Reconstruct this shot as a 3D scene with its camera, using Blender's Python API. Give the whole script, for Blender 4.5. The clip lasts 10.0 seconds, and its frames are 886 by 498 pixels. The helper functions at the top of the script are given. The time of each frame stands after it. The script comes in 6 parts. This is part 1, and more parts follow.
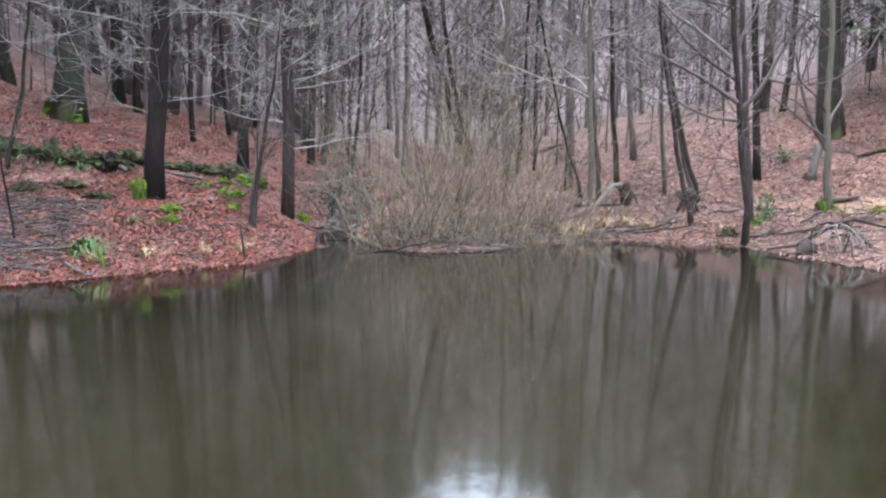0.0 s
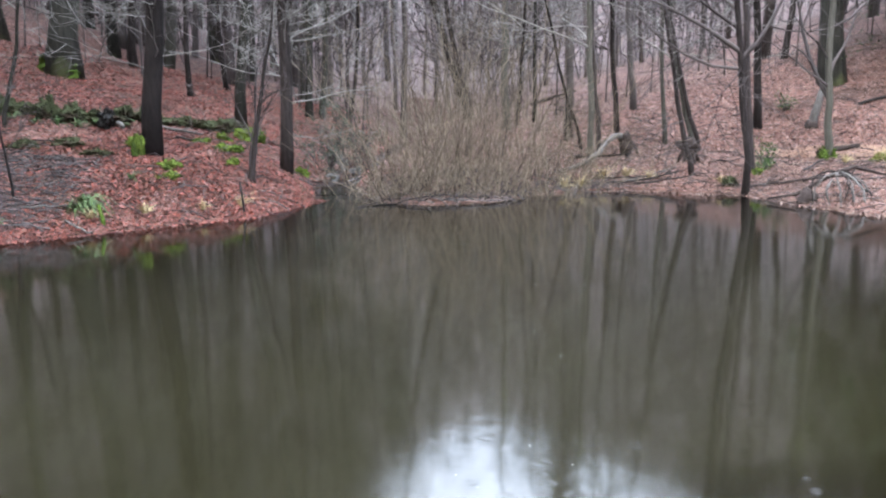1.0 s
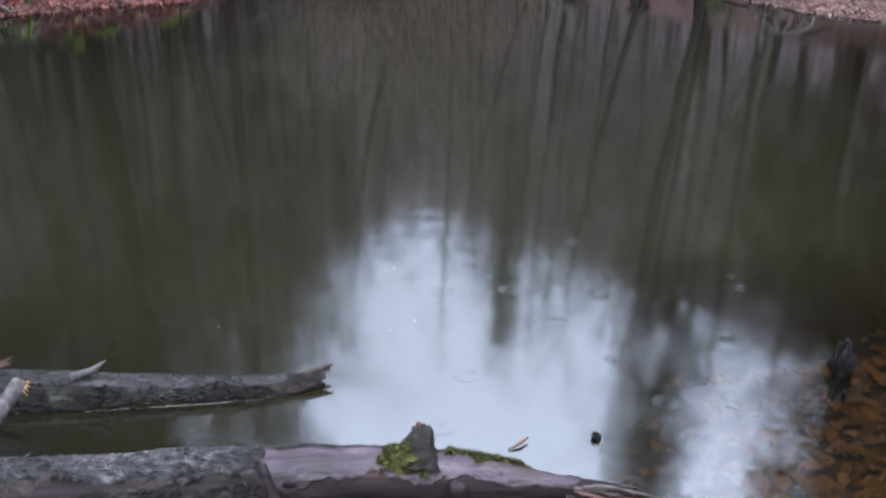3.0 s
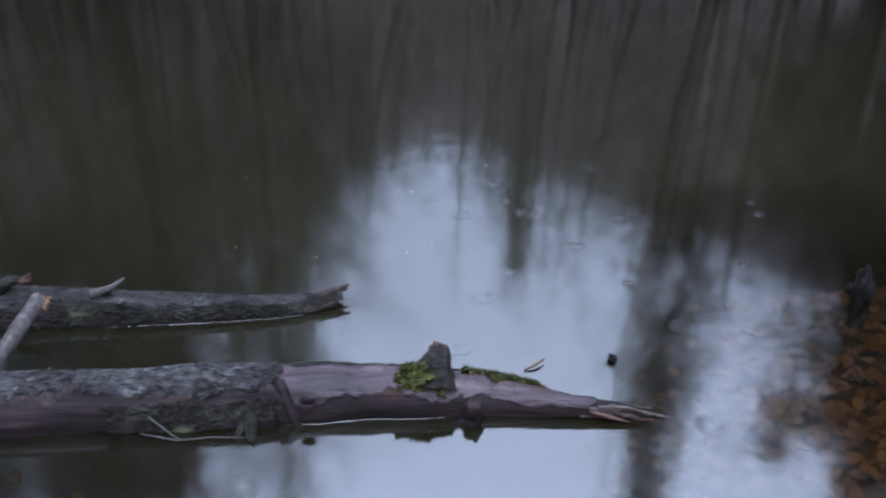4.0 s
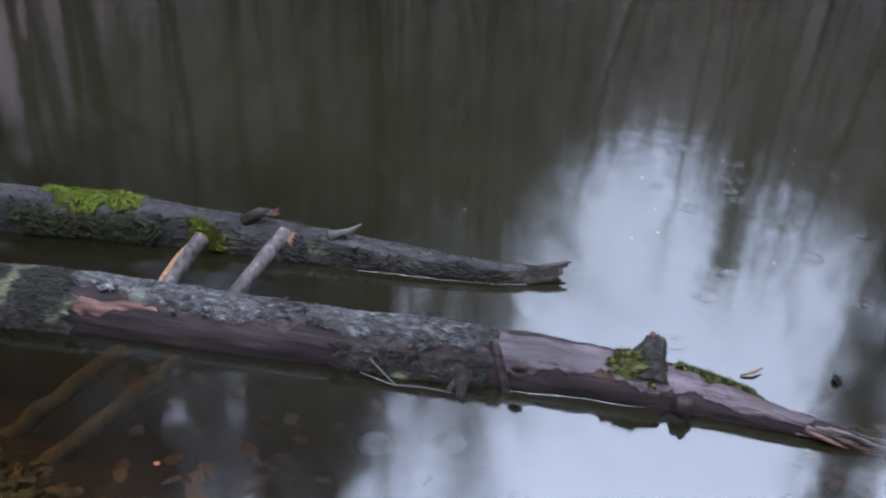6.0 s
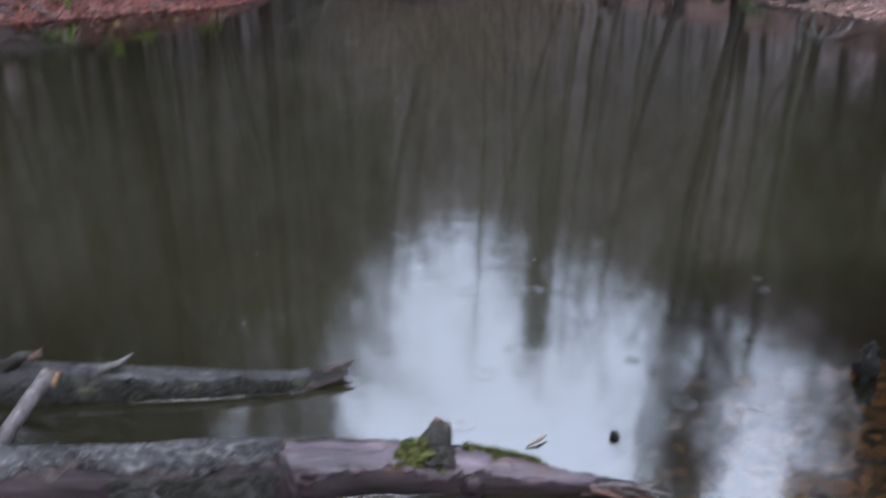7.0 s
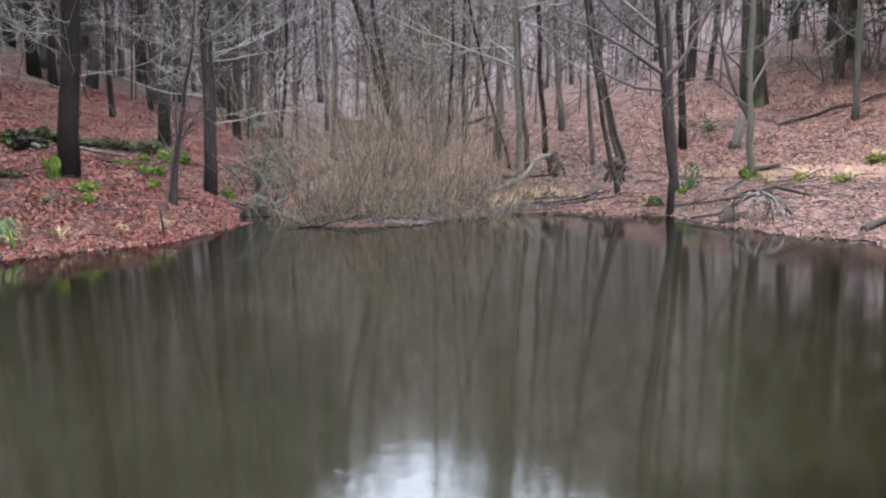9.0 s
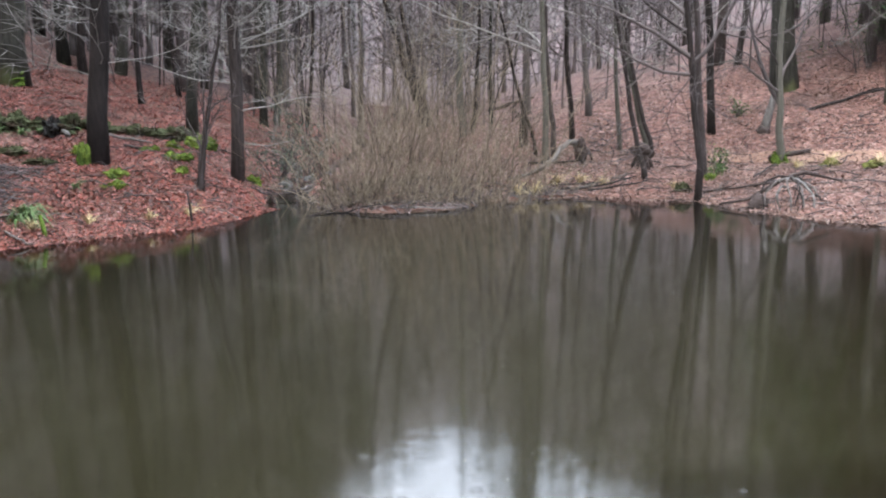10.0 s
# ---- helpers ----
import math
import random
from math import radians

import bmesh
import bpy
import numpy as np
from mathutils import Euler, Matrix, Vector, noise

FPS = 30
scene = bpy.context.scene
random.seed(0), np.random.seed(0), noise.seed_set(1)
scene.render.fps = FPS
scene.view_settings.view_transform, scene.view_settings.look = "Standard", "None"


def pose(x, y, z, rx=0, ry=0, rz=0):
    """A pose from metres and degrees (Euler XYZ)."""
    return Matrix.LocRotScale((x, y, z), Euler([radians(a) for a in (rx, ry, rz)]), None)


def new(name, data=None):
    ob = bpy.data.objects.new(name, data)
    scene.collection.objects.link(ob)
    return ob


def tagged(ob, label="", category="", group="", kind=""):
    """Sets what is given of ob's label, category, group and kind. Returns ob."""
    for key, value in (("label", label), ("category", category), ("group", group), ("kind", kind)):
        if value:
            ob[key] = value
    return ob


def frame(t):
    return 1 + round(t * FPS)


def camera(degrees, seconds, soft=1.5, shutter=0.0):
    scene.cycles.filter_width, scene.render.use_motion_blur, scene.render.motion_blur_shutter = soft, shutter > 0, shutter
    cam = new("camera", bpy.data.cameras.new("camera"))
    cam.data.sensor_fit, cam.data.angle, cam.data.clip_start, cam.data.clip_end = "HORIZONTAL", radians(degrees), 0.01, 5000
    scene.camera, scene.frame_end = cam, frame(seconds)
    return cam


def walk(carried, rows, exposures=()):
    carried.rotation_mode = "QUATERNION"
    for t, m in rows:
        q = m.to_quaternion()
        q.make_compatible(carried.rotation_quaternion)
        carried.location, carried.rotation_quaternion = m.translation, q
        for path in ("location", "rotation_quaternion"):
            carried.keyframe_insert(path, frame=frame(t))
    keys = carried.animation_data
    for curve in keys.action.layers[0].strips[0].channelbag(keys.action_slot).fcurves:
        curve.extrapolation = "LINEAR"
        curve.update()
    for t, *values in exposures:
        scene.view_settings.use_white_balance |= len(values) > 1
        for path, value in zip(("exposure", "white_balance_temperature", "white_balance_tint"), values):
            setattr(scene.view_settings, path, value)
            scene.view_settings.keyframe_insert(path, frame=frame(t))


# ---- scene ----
# camera: a hand-held turn on the near bank (seconds, x, y, z, yaw, pitch, roll)
PATH = [
    (0.0, -0.001, -0.001, 1.801, -0.00, -8.12, 0.04),
    (0.5, -0.011, -0.000, 1.813, 0.79, -9.70, -0.40),
    (1.0, -0.003, 0.002, 1.821, 0.03, -11.07, -0.65),
    (1.5, 0.004, -0.002, 1.833, -1.06, -13.49, -0.44),
    (2.0, 0.011, 0.014, 1.841, -2.25, -17.12, 0.44),
    (2.5, 0.023, 0.037, 1.831, -3.14, -20.30, 0.98),
    (2.7, 0.031, 0.047, 1.836, -3.24, -21.69, 1.17),
    (3.8, 0.029, 0.050, 1.795, -3.59, -27.47, 1.54),
    (4.0, 0.019, 0.051, 1.791, -2.55, -27.91, 1.59),
    (4.5, -0.031, 0.043, 1.793, 2.94, -28.94, 2.14),
    (5.0, -0.076, 0.037, 1.791, 10.55, -29.82, 2.50),
    (5.2, -0.082, 0.031, 1.795, 13.25, -29.97, 2.95),
    (6.3, -0.040, -0.003, 1.813, 9.29, -29.94, 2.86),
    (6.5, -0.011, -0.016, 1.797, 7.23, -28.82, 2.49),
    (7.0, 0.082, 0.009, 1.820, -1.01, -23.41, 0.85),
    (7.2, 0.138, 0.067, 1.860, -2.78, -20.92, 0.29),
    (7.5, 0.127, 0.068, 1.834, -4.83, -17.04, -0.56),
    (8.0, 0.134, 0.108, 1.824, -5.42, -12.00, -0.59),
    (8.5, 0.141, 0.111, 1.812, -3.79, -9.48, -0.11),
    (9.0, 0.152, 0.117, 1.811, -3.78, -9.85, -0.49),
    (9.5, 0.159, 0.114, 1.817, -3.07, -10.74, -0.64),
    (10.0, 0.157, 0.116, 1.812, -2.14, -10.68, -0.75),
]
cam = camera(50.4, 10.0, soft=2.1, shutter=0.4)
walk(cam, [(t, pose(x, y, z, 90 + pitch, 0, yaw) @ pose(0, 0, 0, 0, 0, roll)) for t, x, y, z, yaw, pitch, roll in PATH],
     exposures=[(0.0, 2.8, 7200, 7), (1.0, 2.72, 7200, 7), (2.0, 2.46, 7050, 8), (2.7, 2.12, 6950, 10), (3.8, 1.36, 6250, 13), (4.5, 1.26, 6250, 13), (5.2, 1.3, 6300, 13), (6.5, 1.82, 6750, 13), (7.2, 1.78, 6850, 11), (8.0, 2.15, 7200, 9), (9.0, 2.55, 7500, 8), (10.0, 2.55, 7600, 8)])

# ---- light: an even overcast sky and a weak, wide sun behind the cloud ----
SUN_UP, SUN_ROUND = radians(48), radians(200)
world = bpy.data.worlds.new("overcast_sky")
scene.world = world
world.use_nodes = True
wn, wl = world.node_tree.nodes, world.node_tree.links
sky = wn.new("ShaderNodeTexSky")
sky.sky_type, sky.sun_disc, sky.sun_elevation, sky.sun_rotation = "NISHITA", False, SUN_UP, SUN_ROUND
sky.dust_density, sky.air_density = 3.0, 1.0
cloud = wn.new("ShaderNodeMix")
cloud.data_type = "RGBA"
cloud.inputs["Factor"].default_value = 0.85
cloud.inputs["B"].default_value = (8.0, 9.6, 13.0, 1)
wl.new(sky.outputs["Color"], cloud.inputs["A"])
# an overcast sky is brighter overhead than at the horizon
where = wn.new("ShaderNodeTexCoord")
split = wn.new("ShaderNodeSeparateXYZ")
wl.new(where.outputs["Generated"], split.inputs[0])
rise = wn.new("ShaderNodeMath")
rise.operation = "MULTIPLY_ADD"
rise.inputs[1].default_value, rise.inputs[2].default_value = 3.7, 0.0
wl.new(split.outputs["Z"], rise.inputs[0])
lift = wn.new("ShaderNodeMath")
lift.operation = "MULTIPLY_ADD"
lift.inputs[2].default_value = 0.04
wl.new(split.outputs["Z"], lift.inputs[0])
wl.new(rise.outputs[0], lift.inputs[1])
dome = wn.new("ShaderNodeVectorMath")
dome.operation = "SCALE"
wl.new(cloud.outputs["Result"], dome.inputs[0])
wl.new(lift.outputs[0], dome.inputs["Scale"])
wl.new(dome.outputs[0], wn["Background"].inputs["Color"])
wn["Background"].inputs["Strength"].default_value = 0.15
sun = new("sun", bpy.data.lights.new("sun", "SUN"))
sun.data.energy, sun.data.angle, sun.data.color = 0.5, radians(40), (1.0, 0.96, 0.9)
sun.rotation_euler = (radians(90) - SUN_UP, 0, math.pi - SUN_ROUND)


# ---- materials ----
def rgb(c):
    return (*c, 1.0)


def material(name, colours, scale=6.0, stretch=(1, 1, 1), rough=0.8, bump=0.3, fine=4.0, blotch=0.35, patch=None, pick=None, spec=0.08, distance=0.02):
    """A noisy surface: grain along the stretch, larger blotches, a rough relief. patch: a second colour in large stains.
    pick: 'object' or 'island' shifts the tone from piece to piece."""
    m = bpy.data.materials.new(name)
    m.use_nodes = True
    n, l = m.node_tree.nodes, m.node_tree.links
    shader = n["Principled BSDF"]
    co = n.new("ShaderNodeTexCoord")
    mp = n.new("ShaderNodeMapping")
    mp.inputs["Scale"].default_value = stretch
    l.new(co.outputs["Object"], mp.inputs["Vector"])
    grain, large = n.new("ShaderNodeTexNoise"), n.new("ShaderNodeTexNoise")
    grain.inputs["Scale"].default_value, grain.inputs["Detail"].default_value, grain.inputs["Roughness"].default_value = scale * fine, 6, 0.65
    large.inputs["Scale"].default_value, large.inputs["Detail"].default_value = scale * 0.35, 3
    l.new(mp.outputs[0], grain.inputs["Vector"])
    l.new(co.outputs["Object"], large.inputs["Vector"])
    mixv = n.new("ShaderNodeMix")
    mixv.inputs["Factor"].default_value = blotch
    l.new(grain.outputs["Fac"], mixv.inputs[2])
    l.new(large.outputs["Fac"], mixv.inputs[3])
    value = mixv.outputs[0]
    if pick:
        ran = n.new("ShaderNodeObjectInfo").outputs["Random"] if pick == "object" else n.new("ShaderNodeNewGeometry").outputs["Random Per Island"]
        mr = n.new("ShaderNodeMix")
        mr.inputs["Factor"].default_value = 0.8 if pick == "island" else 0.3
        l.new(value, mr.inputs[2])
        l.new(ran, mr.inputs[3])
        value = mr.outputs[0]
    ramp = n.new("ShaderNodeValToRGB")
    lo, hi = (0.05, 0.95) if pick == "island" else (0.33, 0.67)
    e = ramp.color_ramp.elements
    e[0].position, e[0].color = lo, rgb(colours[0])
    e[1].position, e[1].color = hi, rgb(colours[-1])
    for i, c in enumerate(colours[1:-1], 1):
        e.new(lo + (hi - lo) * i / (len(colours) - 1)).color = rgb(c)
    l.new(value, ramp.inputs["Fac"])
    colour = ramp.outputs["Color"]
    if patch:
        pn = n.new("ShaderNodeTexNoise")
        pn.inputs["Scale"].default_value, pn.inputs["Detail"].default_value = patch[1], 5
        l.new(co.outputs["Object"], pn.inputs["Vector"])
        pr = n.new("ShaderNodeMapRange")
        pr.inputs["From Min"].default_value, pr.inputs["From Max"].default_value = patch[2], patch[2] + 0.12
        l.new(pn.outputs["Fac"], pr.inputs["Value"])
        pm = n.new("ShaderNodeMix")
        pm.data_type = "RGBA"
        pm.inputs["B"].default_value = rgb(patch[0])
        l.new(pr.outputs["Result"], pm.inputs["Factor"])
        l.new(colour, pm.inputs["A"])
        colour = pm.outputs["Result"]
    l.new(colour, shader.inputs["Base Color"])
    shader.inputs["Roughness"].default_value = rough
    shader.inputs["Specular IOR Level"].default_value = spec
    if bump:
        b = n.new("ShaderNodeBump")
        b.inputs["Strength"].default_value, b.inputs["Distance"].default_value = bump, distance
        l.new(grain.outputs["Fac"], b.inputs["Height"])
        l.new(b.outputs["Normal"], shader.inputs["Normal"])
    return m


UPRIGHT = (1.0, 1.0, 0.16)
bark_dark = material("dark_bark", [(0.003, 0.0022, 0.0022), (0.0098, 0.0074, 0.0070), (0.027, 0.0215, 0.0205)], 7, UPRIGHT, 0.85, 0.9, patch=((0.04, 0.044, 0.022), 0.9, 0.66), pick="object")
bark_mid = material("brown_bark", [(0.0286, 0.02275, 0.02228), (0.0494, 0.0403, 0.03915), (0.078, 0.065, 0.06345)], 5, UPRIGHT, 0.9, 0.3, pick="object")
bark_grey = material("grey_bark", [(0.0075, 0.007, 0.0058), (0.021, 0.0195, 0.0162), (0.045, 0.042, 0.035)], 6, UPRIGHT, 0.8, 0.5, patch=((0.075, 0.085, 0.04), 0.8, 0.56), pick="object")
# the valley's haze is put into these far barks as a paler tone
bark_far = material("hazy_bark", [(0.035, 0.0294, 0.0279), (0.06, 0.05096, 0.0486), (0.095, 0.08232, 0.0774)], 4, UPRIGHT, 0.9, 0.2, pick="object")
bark_woods = material("hazy_wood_bark", [(0.047, 0.041, 0.043), (0.085, 0.076, 0.078), (0.128, 0.118, 0.120)], 2, UPRIGHT, 0.9, 0.0, pick="island")
twig_grey = material("grey_twig", [(0.0405, 0.0373, 0.0344), (0.081, 0.075, 0.0688), (0.13, 0.122, 0.113)], 9, rough=0.75, bump=0.0, pick="island")
twig_dark = material("dark_twig", [(0.01708, 0.01361, 0.01331), (0.03206, 0.02646, 0.02581), (0.0567, 0.04718, 0.04509)], 9, rough=0.8, bump=0.0, pick="island")
# far twigs, paled for haze in the same way
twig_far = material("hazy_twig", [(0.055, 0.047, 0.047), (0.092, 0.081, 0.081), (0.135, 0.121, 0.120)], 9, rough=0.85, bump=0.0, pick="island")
leaf_litter = material("fallen_leaf", [(0.008, 0.005, 0.005), (0.026, 0.0105, 0.0095), (0.068, 0.0170, 0.012), (0.114, 0.0265, 0.017), (0.128, 0.040, 0.028), (0.14, 0.095, 0.094)], 30, rough=0.55, bump=0.15, pick="island", spec=0.12)
leaf_pale = material("bleached_leaf", [(0.014, 0.0095, 0.0085), (0.042, 0.0235, 0.0185), (0.075, 0.041, 0.030), (0.10, 0.060, 0.048), (0.135, 0.099, 0.087)], 30, rough=0.55, bump=0.15, pick="island", spec=0.12)
leaf_mush = material("rotting_leaf", [(0.012, 0.010, 0.009), (0.035, 0.028, 0.023), (0.07, 0.057, 0.047), (0.12, 0.10, 0.085)], 30, rough=0.7, bump=0.1, pick="island", spec=0.05)
leaf_wet = material("sunken_leaf", [(0.018, 0.013, 0.009), (0.046, 0.03, 0.02), (0.074, 0.047, 0.031), (0.105, 0.074, 0.052)], 30, rough=0.7, bump=0.1, pick="island", spec=0.05)
moss = material("moss", [(0.006, 0.009, 0.003), (0.024, 0.036, 0.008), (0.034, 0.052, 0.010), (0.058, 0.078, 0.016)], 14, pick="island", rough=0.95, bump=0.8, fine=5, spec=0.04)
moss_lime = material("bright_moss", [(0.008, 0.009, 0.002), (0.026, 0.034, 0.006), (0.055, 0.068, 0.010), (0.08, 0.09, 0.016)], 16, rough=0.95, bump=0.8, fine=5, spec=0.04, pick="island", patch=((0.03, 0.019, 0.008), 9, 0.55))
moss_olive = material("thin_moss", [(0.007, 0.007, 0.004), (0.022, 0.023, 0.009), (0.05, 0.052, 0.016), (0.085, 0.088, 0.03)], 16, pick="island", rough=0.95, bump=0.8, fine=5, spec=0.04)
moss_dark = material("dark_moss", [(0.004, 0.004, 0.003), (0.010, 0.010, 0.006), (0.017, 0.019, 0.010), (0.03, 0.034, 0.018)], 9, pick="island", rough=0.95, bump=0.8, fine=5, spec=0.03, patch=((0.014, 0.009, 0.0065), 2.5, 0.55))
fern_green = material("fern_green", [(0.007, 0.014, 0.005), (0.020, 0.036, 0.012), (0.034, 0.054, 0.019), (0.052, 0.075, 0.034)], 12, rough=0.5, bump=0.1, pick="island")
needle = material("evergreen_spray", [(0.009, 0.015, 0.008), (0.024, 0.036, 0.0176), (0.048, 0.0675, 0.032)], 6, rough=0.8, bump=0.0, pick="island")
yew_green = material("yew_green", [(0.014, 0.020, 0.014), (0.03, 0.040, 0.028), (0.05, 0.064, 0.046)], 12, rough=0.7, bump=0.0, pick="island")
holly_green = material("evergreen_leaf", [(0.01013, 0.02025, 0.00675), (0.02363, 0.04388, 0.0135), (0.04725, 0.07425, 0.027)], 12, rough=0.45, bump=0.1, pick="island")
straw = material("dry_grass", [(0.1034, 0.07722, 0.04164), (0.1807, 0.1417, 0.07728), (0.2444, 0.2002, 0.1188)], 12, rough=0.8, bump=0.0, pick="island")
shrub_stem = material("shrub_stem", [(0.017, 0.012, 0.0095), (0.062, 0.048, 0.036), (0.125, 0.102, 0.074)], 12, rough=0.8, bump=0.0, pick="island")
rock = material("wet_stone", [(0.0263, 0.0263, 0.0263), (0.0577, 0.0551, 0.0551), (0.105, 0.0998, 0.102)], 5, rough=0.45, bump=0.6, patch=((0.05, 0.065, 0.02), 3.0, 0.6))
dead_wood = material("weathered_wood", [(0.0284, 0.0248, 0.0224), (0.0518, 0.0473, 0.0439), (0.0803, 0.0743, 0.0684)], 8, (1, 1, 0.2), 0.8, 0.4)
root_dark = material("rotten_wood", [(0.009, 0.00675, 0.006), (0.0225, 0.0165, 0.015), (0.045, 0.0338, 0.03)], 9, rough=0.9, bump=0.8)
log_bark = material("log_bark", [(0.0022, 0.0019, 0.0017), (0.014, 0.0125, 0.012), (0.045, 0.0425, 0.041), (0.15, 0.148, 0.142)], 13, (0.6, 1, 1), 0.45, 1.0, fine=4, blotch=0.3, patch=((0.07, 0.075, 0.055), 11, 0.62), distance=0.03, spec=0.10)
log_bark_wet = material("wet_sheen_bark", [(0.002, 0.0016, 0.0014), (0.007, 0.0058, 0.0053), (0.017, 0.015, 0.014), (0.05, 0.048, 0.047)], 12, (0.5, 1, 1), 0.40, 1.0, fine=4, blotch=0.3, patch=((0.05, 0.055, 0.035), 9, 0.66), distance=0.02, spec=0.16)
# log bark again, darkened: the shade of the logs' flanks is in this tone
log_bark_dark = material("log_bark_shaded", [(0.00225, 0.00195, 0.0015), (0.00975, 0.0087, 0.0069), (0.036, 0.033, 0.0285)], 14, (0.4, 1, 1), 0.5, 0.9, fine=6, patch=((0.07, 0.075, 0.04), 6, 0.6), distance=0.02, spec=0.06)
log_wood = material("peeled_wood", [(0.0015, 0.0008, 0.0007), (0.0045, 0.0025, 0.0024), (0.0115, 0.007, 0.0072), (0.03, 0.0205, 0.021)], 7, (0.08, 1.8, 1.8), 0.6, 0.8, fine=4, patch=((0.022, 0.0095, 0.0065), 5, 0.60), spec=0.09, distance=0.008)
log_flesh = material("torn_wood", [(0.012, 0.005, 0.0035), (0.042, 0.021, 0.016), (0.1, 0.06, 0.048)], 12, (0.15, 1.5, 1.5), 0.6, 0.6, distance=0.008)
tip_wood = material("frayed_wood", [(0.014, 0.010, 0.0085), (0.05, 0.039, 0.035), (0.11, 0.092, 0.085)], 12, (0.12, 1.5, 1.5), 0.5, 0.6, distance=0.006)
# peeled wood in a paler tone that holds the sky's sheen
pale_wood = material("sky_lit_wood", [(0.004, 0.0021, 0.0022), (0.011, 0.0065, 0.007), (0.028, 0.018, 0.0205), (0.066, 0.047, 0.051)], 7, (0.08, 1.8, 1.8), 0.36, 0.8, fine=4, blotch=0.5, patch=((0.02, 0.0085, 0.006), 6, 0.60), spec=0.16, distance=0.01)
# near-black for sodden wood, and for shade under the log and the ledge
black_wood = material("sodden_shade_black", [(0.0012, 0.001, 0.0008), (0.003, 0.0024, 0.002), (0.007, 0.0055, 0.005)], 9, rough=0.6, bump=0.8)
cut_wood = material("cut_wood", [(0.05, 0.024, 0.012), (0.12, 0.062, 0.032), (0.19, 0.115, 0.068)], 20, rough=0.6, bump=0.4, distance=0.006)
peg_bark = material("peg_bark", [(0.006, 0.0045, 0.004), (0.022, 0.0175, 0.0165), (0.05, 0.043, 0.041), (0.11, 0.102, 0.10)], 14, (1, 1, 0.3), 0.6, 0.6, distance=0.008)
sunk_wood = material("sunken_wood", [(0.025, 0.019, 0.012), (0.055, 0.043, 0.028), (0.085, 0.07, 0.048)], 5, rough=0.8, bump=0.4)
foam = material("foam", [(0.16, 0.165, 0.16), (0.27, 0.275, 0.27)], 10, rough=0.4, bump=0.0)


def ground_material():
    """Leaf litter: small cells of copper, rust and pale leaves over dark humus, greyer and wetter by the water, mud under it."""
    m = bpy.data.materials.new("leaf_strewn_ground")
    m.use_nodes = True
    n, l = m.node_tree.nodes, m.node_tree.links
    shader = n["Principled BSDF"]
    geo = n.new("ShaderNodeNewGeometry")
    cells = n.new("ShaderNodeTexVoronoi")
    cells.inputs["Scale"].default_value = 26
    warp = n.new("ShaderNodeTexNoise")
    warp.inputs["Scale"].default_value, warp.inputs["Detail"].default_value = 9, 4
    l.new(geo.outputs["Position"], warp.inputs["Vector"])
    add = n.new("ShaderNodeVectorMath")
    add.operation = "MULTIPLY_ADD"
    add.inputs[1].default_value = (0.12, 0.12, 0.12)
    l.new(warp.outputs["Color"], add.inputs[0])
    l.new(geo.outputs["Position"], add.inputs[2])
    l.new(add.outputs[0], cells.inputs["Vector"])
    sep = n.new("ShaderNodeSeparateColor")
    l.new(cells.outputs["Color"], sep.inputs[0])
    ramp = n.new("ShaderNodeValToRGB")
    e = ramp.color_ramp.elements
    e[0].position, e[0].color = 0.0, (0.012, 0.0075, 0.007, 1)
    e[1].position, e[1].color = 1.0, (0.13, 0.088, 0.076, 1)
    e.new(0.35).color = (0.045, 0.021, 0.017, 1)
    e.new(0.75).color = (0.088, 0.044, 0.034, 1)
    l.new(sep.outputs[0], ramp.inputs["Fac"])
    big = n.new("ShaderNodeTexNoise")
    big.inputs["Scale"].default_value, big.inputs["Detail"].default_value = 0.55, 5
    l.new(geo.outputs["Position"], big.inputs["Vector"])
    br = n.new("ShaderNodeMapRange")
    br.inputs["From Min"].default_value, br.inputs["From Max"].default_value = 0.52, 0.68
    l.new(big.outputs["Fac"], br.inputs["Value"])
    humus = n.new("ShaderNodeMix")
    humus.data_type = "RGBA"
    humus.inputs["B"].default_value = (0.026, 0.017, 0.014, 1)
    bf = n.new("ShaderNodeMath")
    bf.operation = "MULTIPLY"
    bf.inputs[1].default_value = 0.75
    l.new(br.outputs["Result"], bf.inputs[0])
    l.new(bf.outputs[0], humus.inputs["Factor"])
    l.new(ramp.outputs["Color"], humus.inputs["A"])
    # ground greys with distance up the valley: brushwood, humus and painted haze together
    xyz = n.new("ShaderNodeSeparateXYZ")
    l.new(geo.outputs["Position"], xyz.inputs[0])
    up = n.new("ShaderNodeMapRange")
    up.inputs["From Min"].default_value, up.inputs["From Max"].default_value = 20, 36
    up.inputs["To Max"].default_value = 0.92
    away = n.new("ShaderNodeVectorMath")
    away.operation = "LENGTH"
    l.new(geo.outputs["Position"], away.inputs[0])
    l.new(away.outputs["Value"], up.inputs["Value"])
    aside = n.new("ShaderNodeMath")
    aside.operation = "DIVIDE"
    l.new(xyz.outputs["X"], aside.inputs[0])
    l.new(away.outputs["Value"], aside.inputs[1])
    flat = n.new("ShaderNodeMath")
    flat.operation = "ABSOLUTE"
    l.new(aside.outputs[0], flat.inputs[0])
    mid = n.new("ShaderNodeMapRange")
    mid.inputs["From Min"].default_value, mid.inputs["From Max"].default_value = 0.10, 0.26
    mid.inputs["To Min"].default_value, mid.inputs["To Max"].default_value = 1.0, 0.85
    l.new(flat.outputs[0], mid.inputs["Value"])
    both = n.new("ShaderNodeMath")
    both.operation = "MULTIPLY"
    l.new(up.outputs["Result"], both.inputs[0])
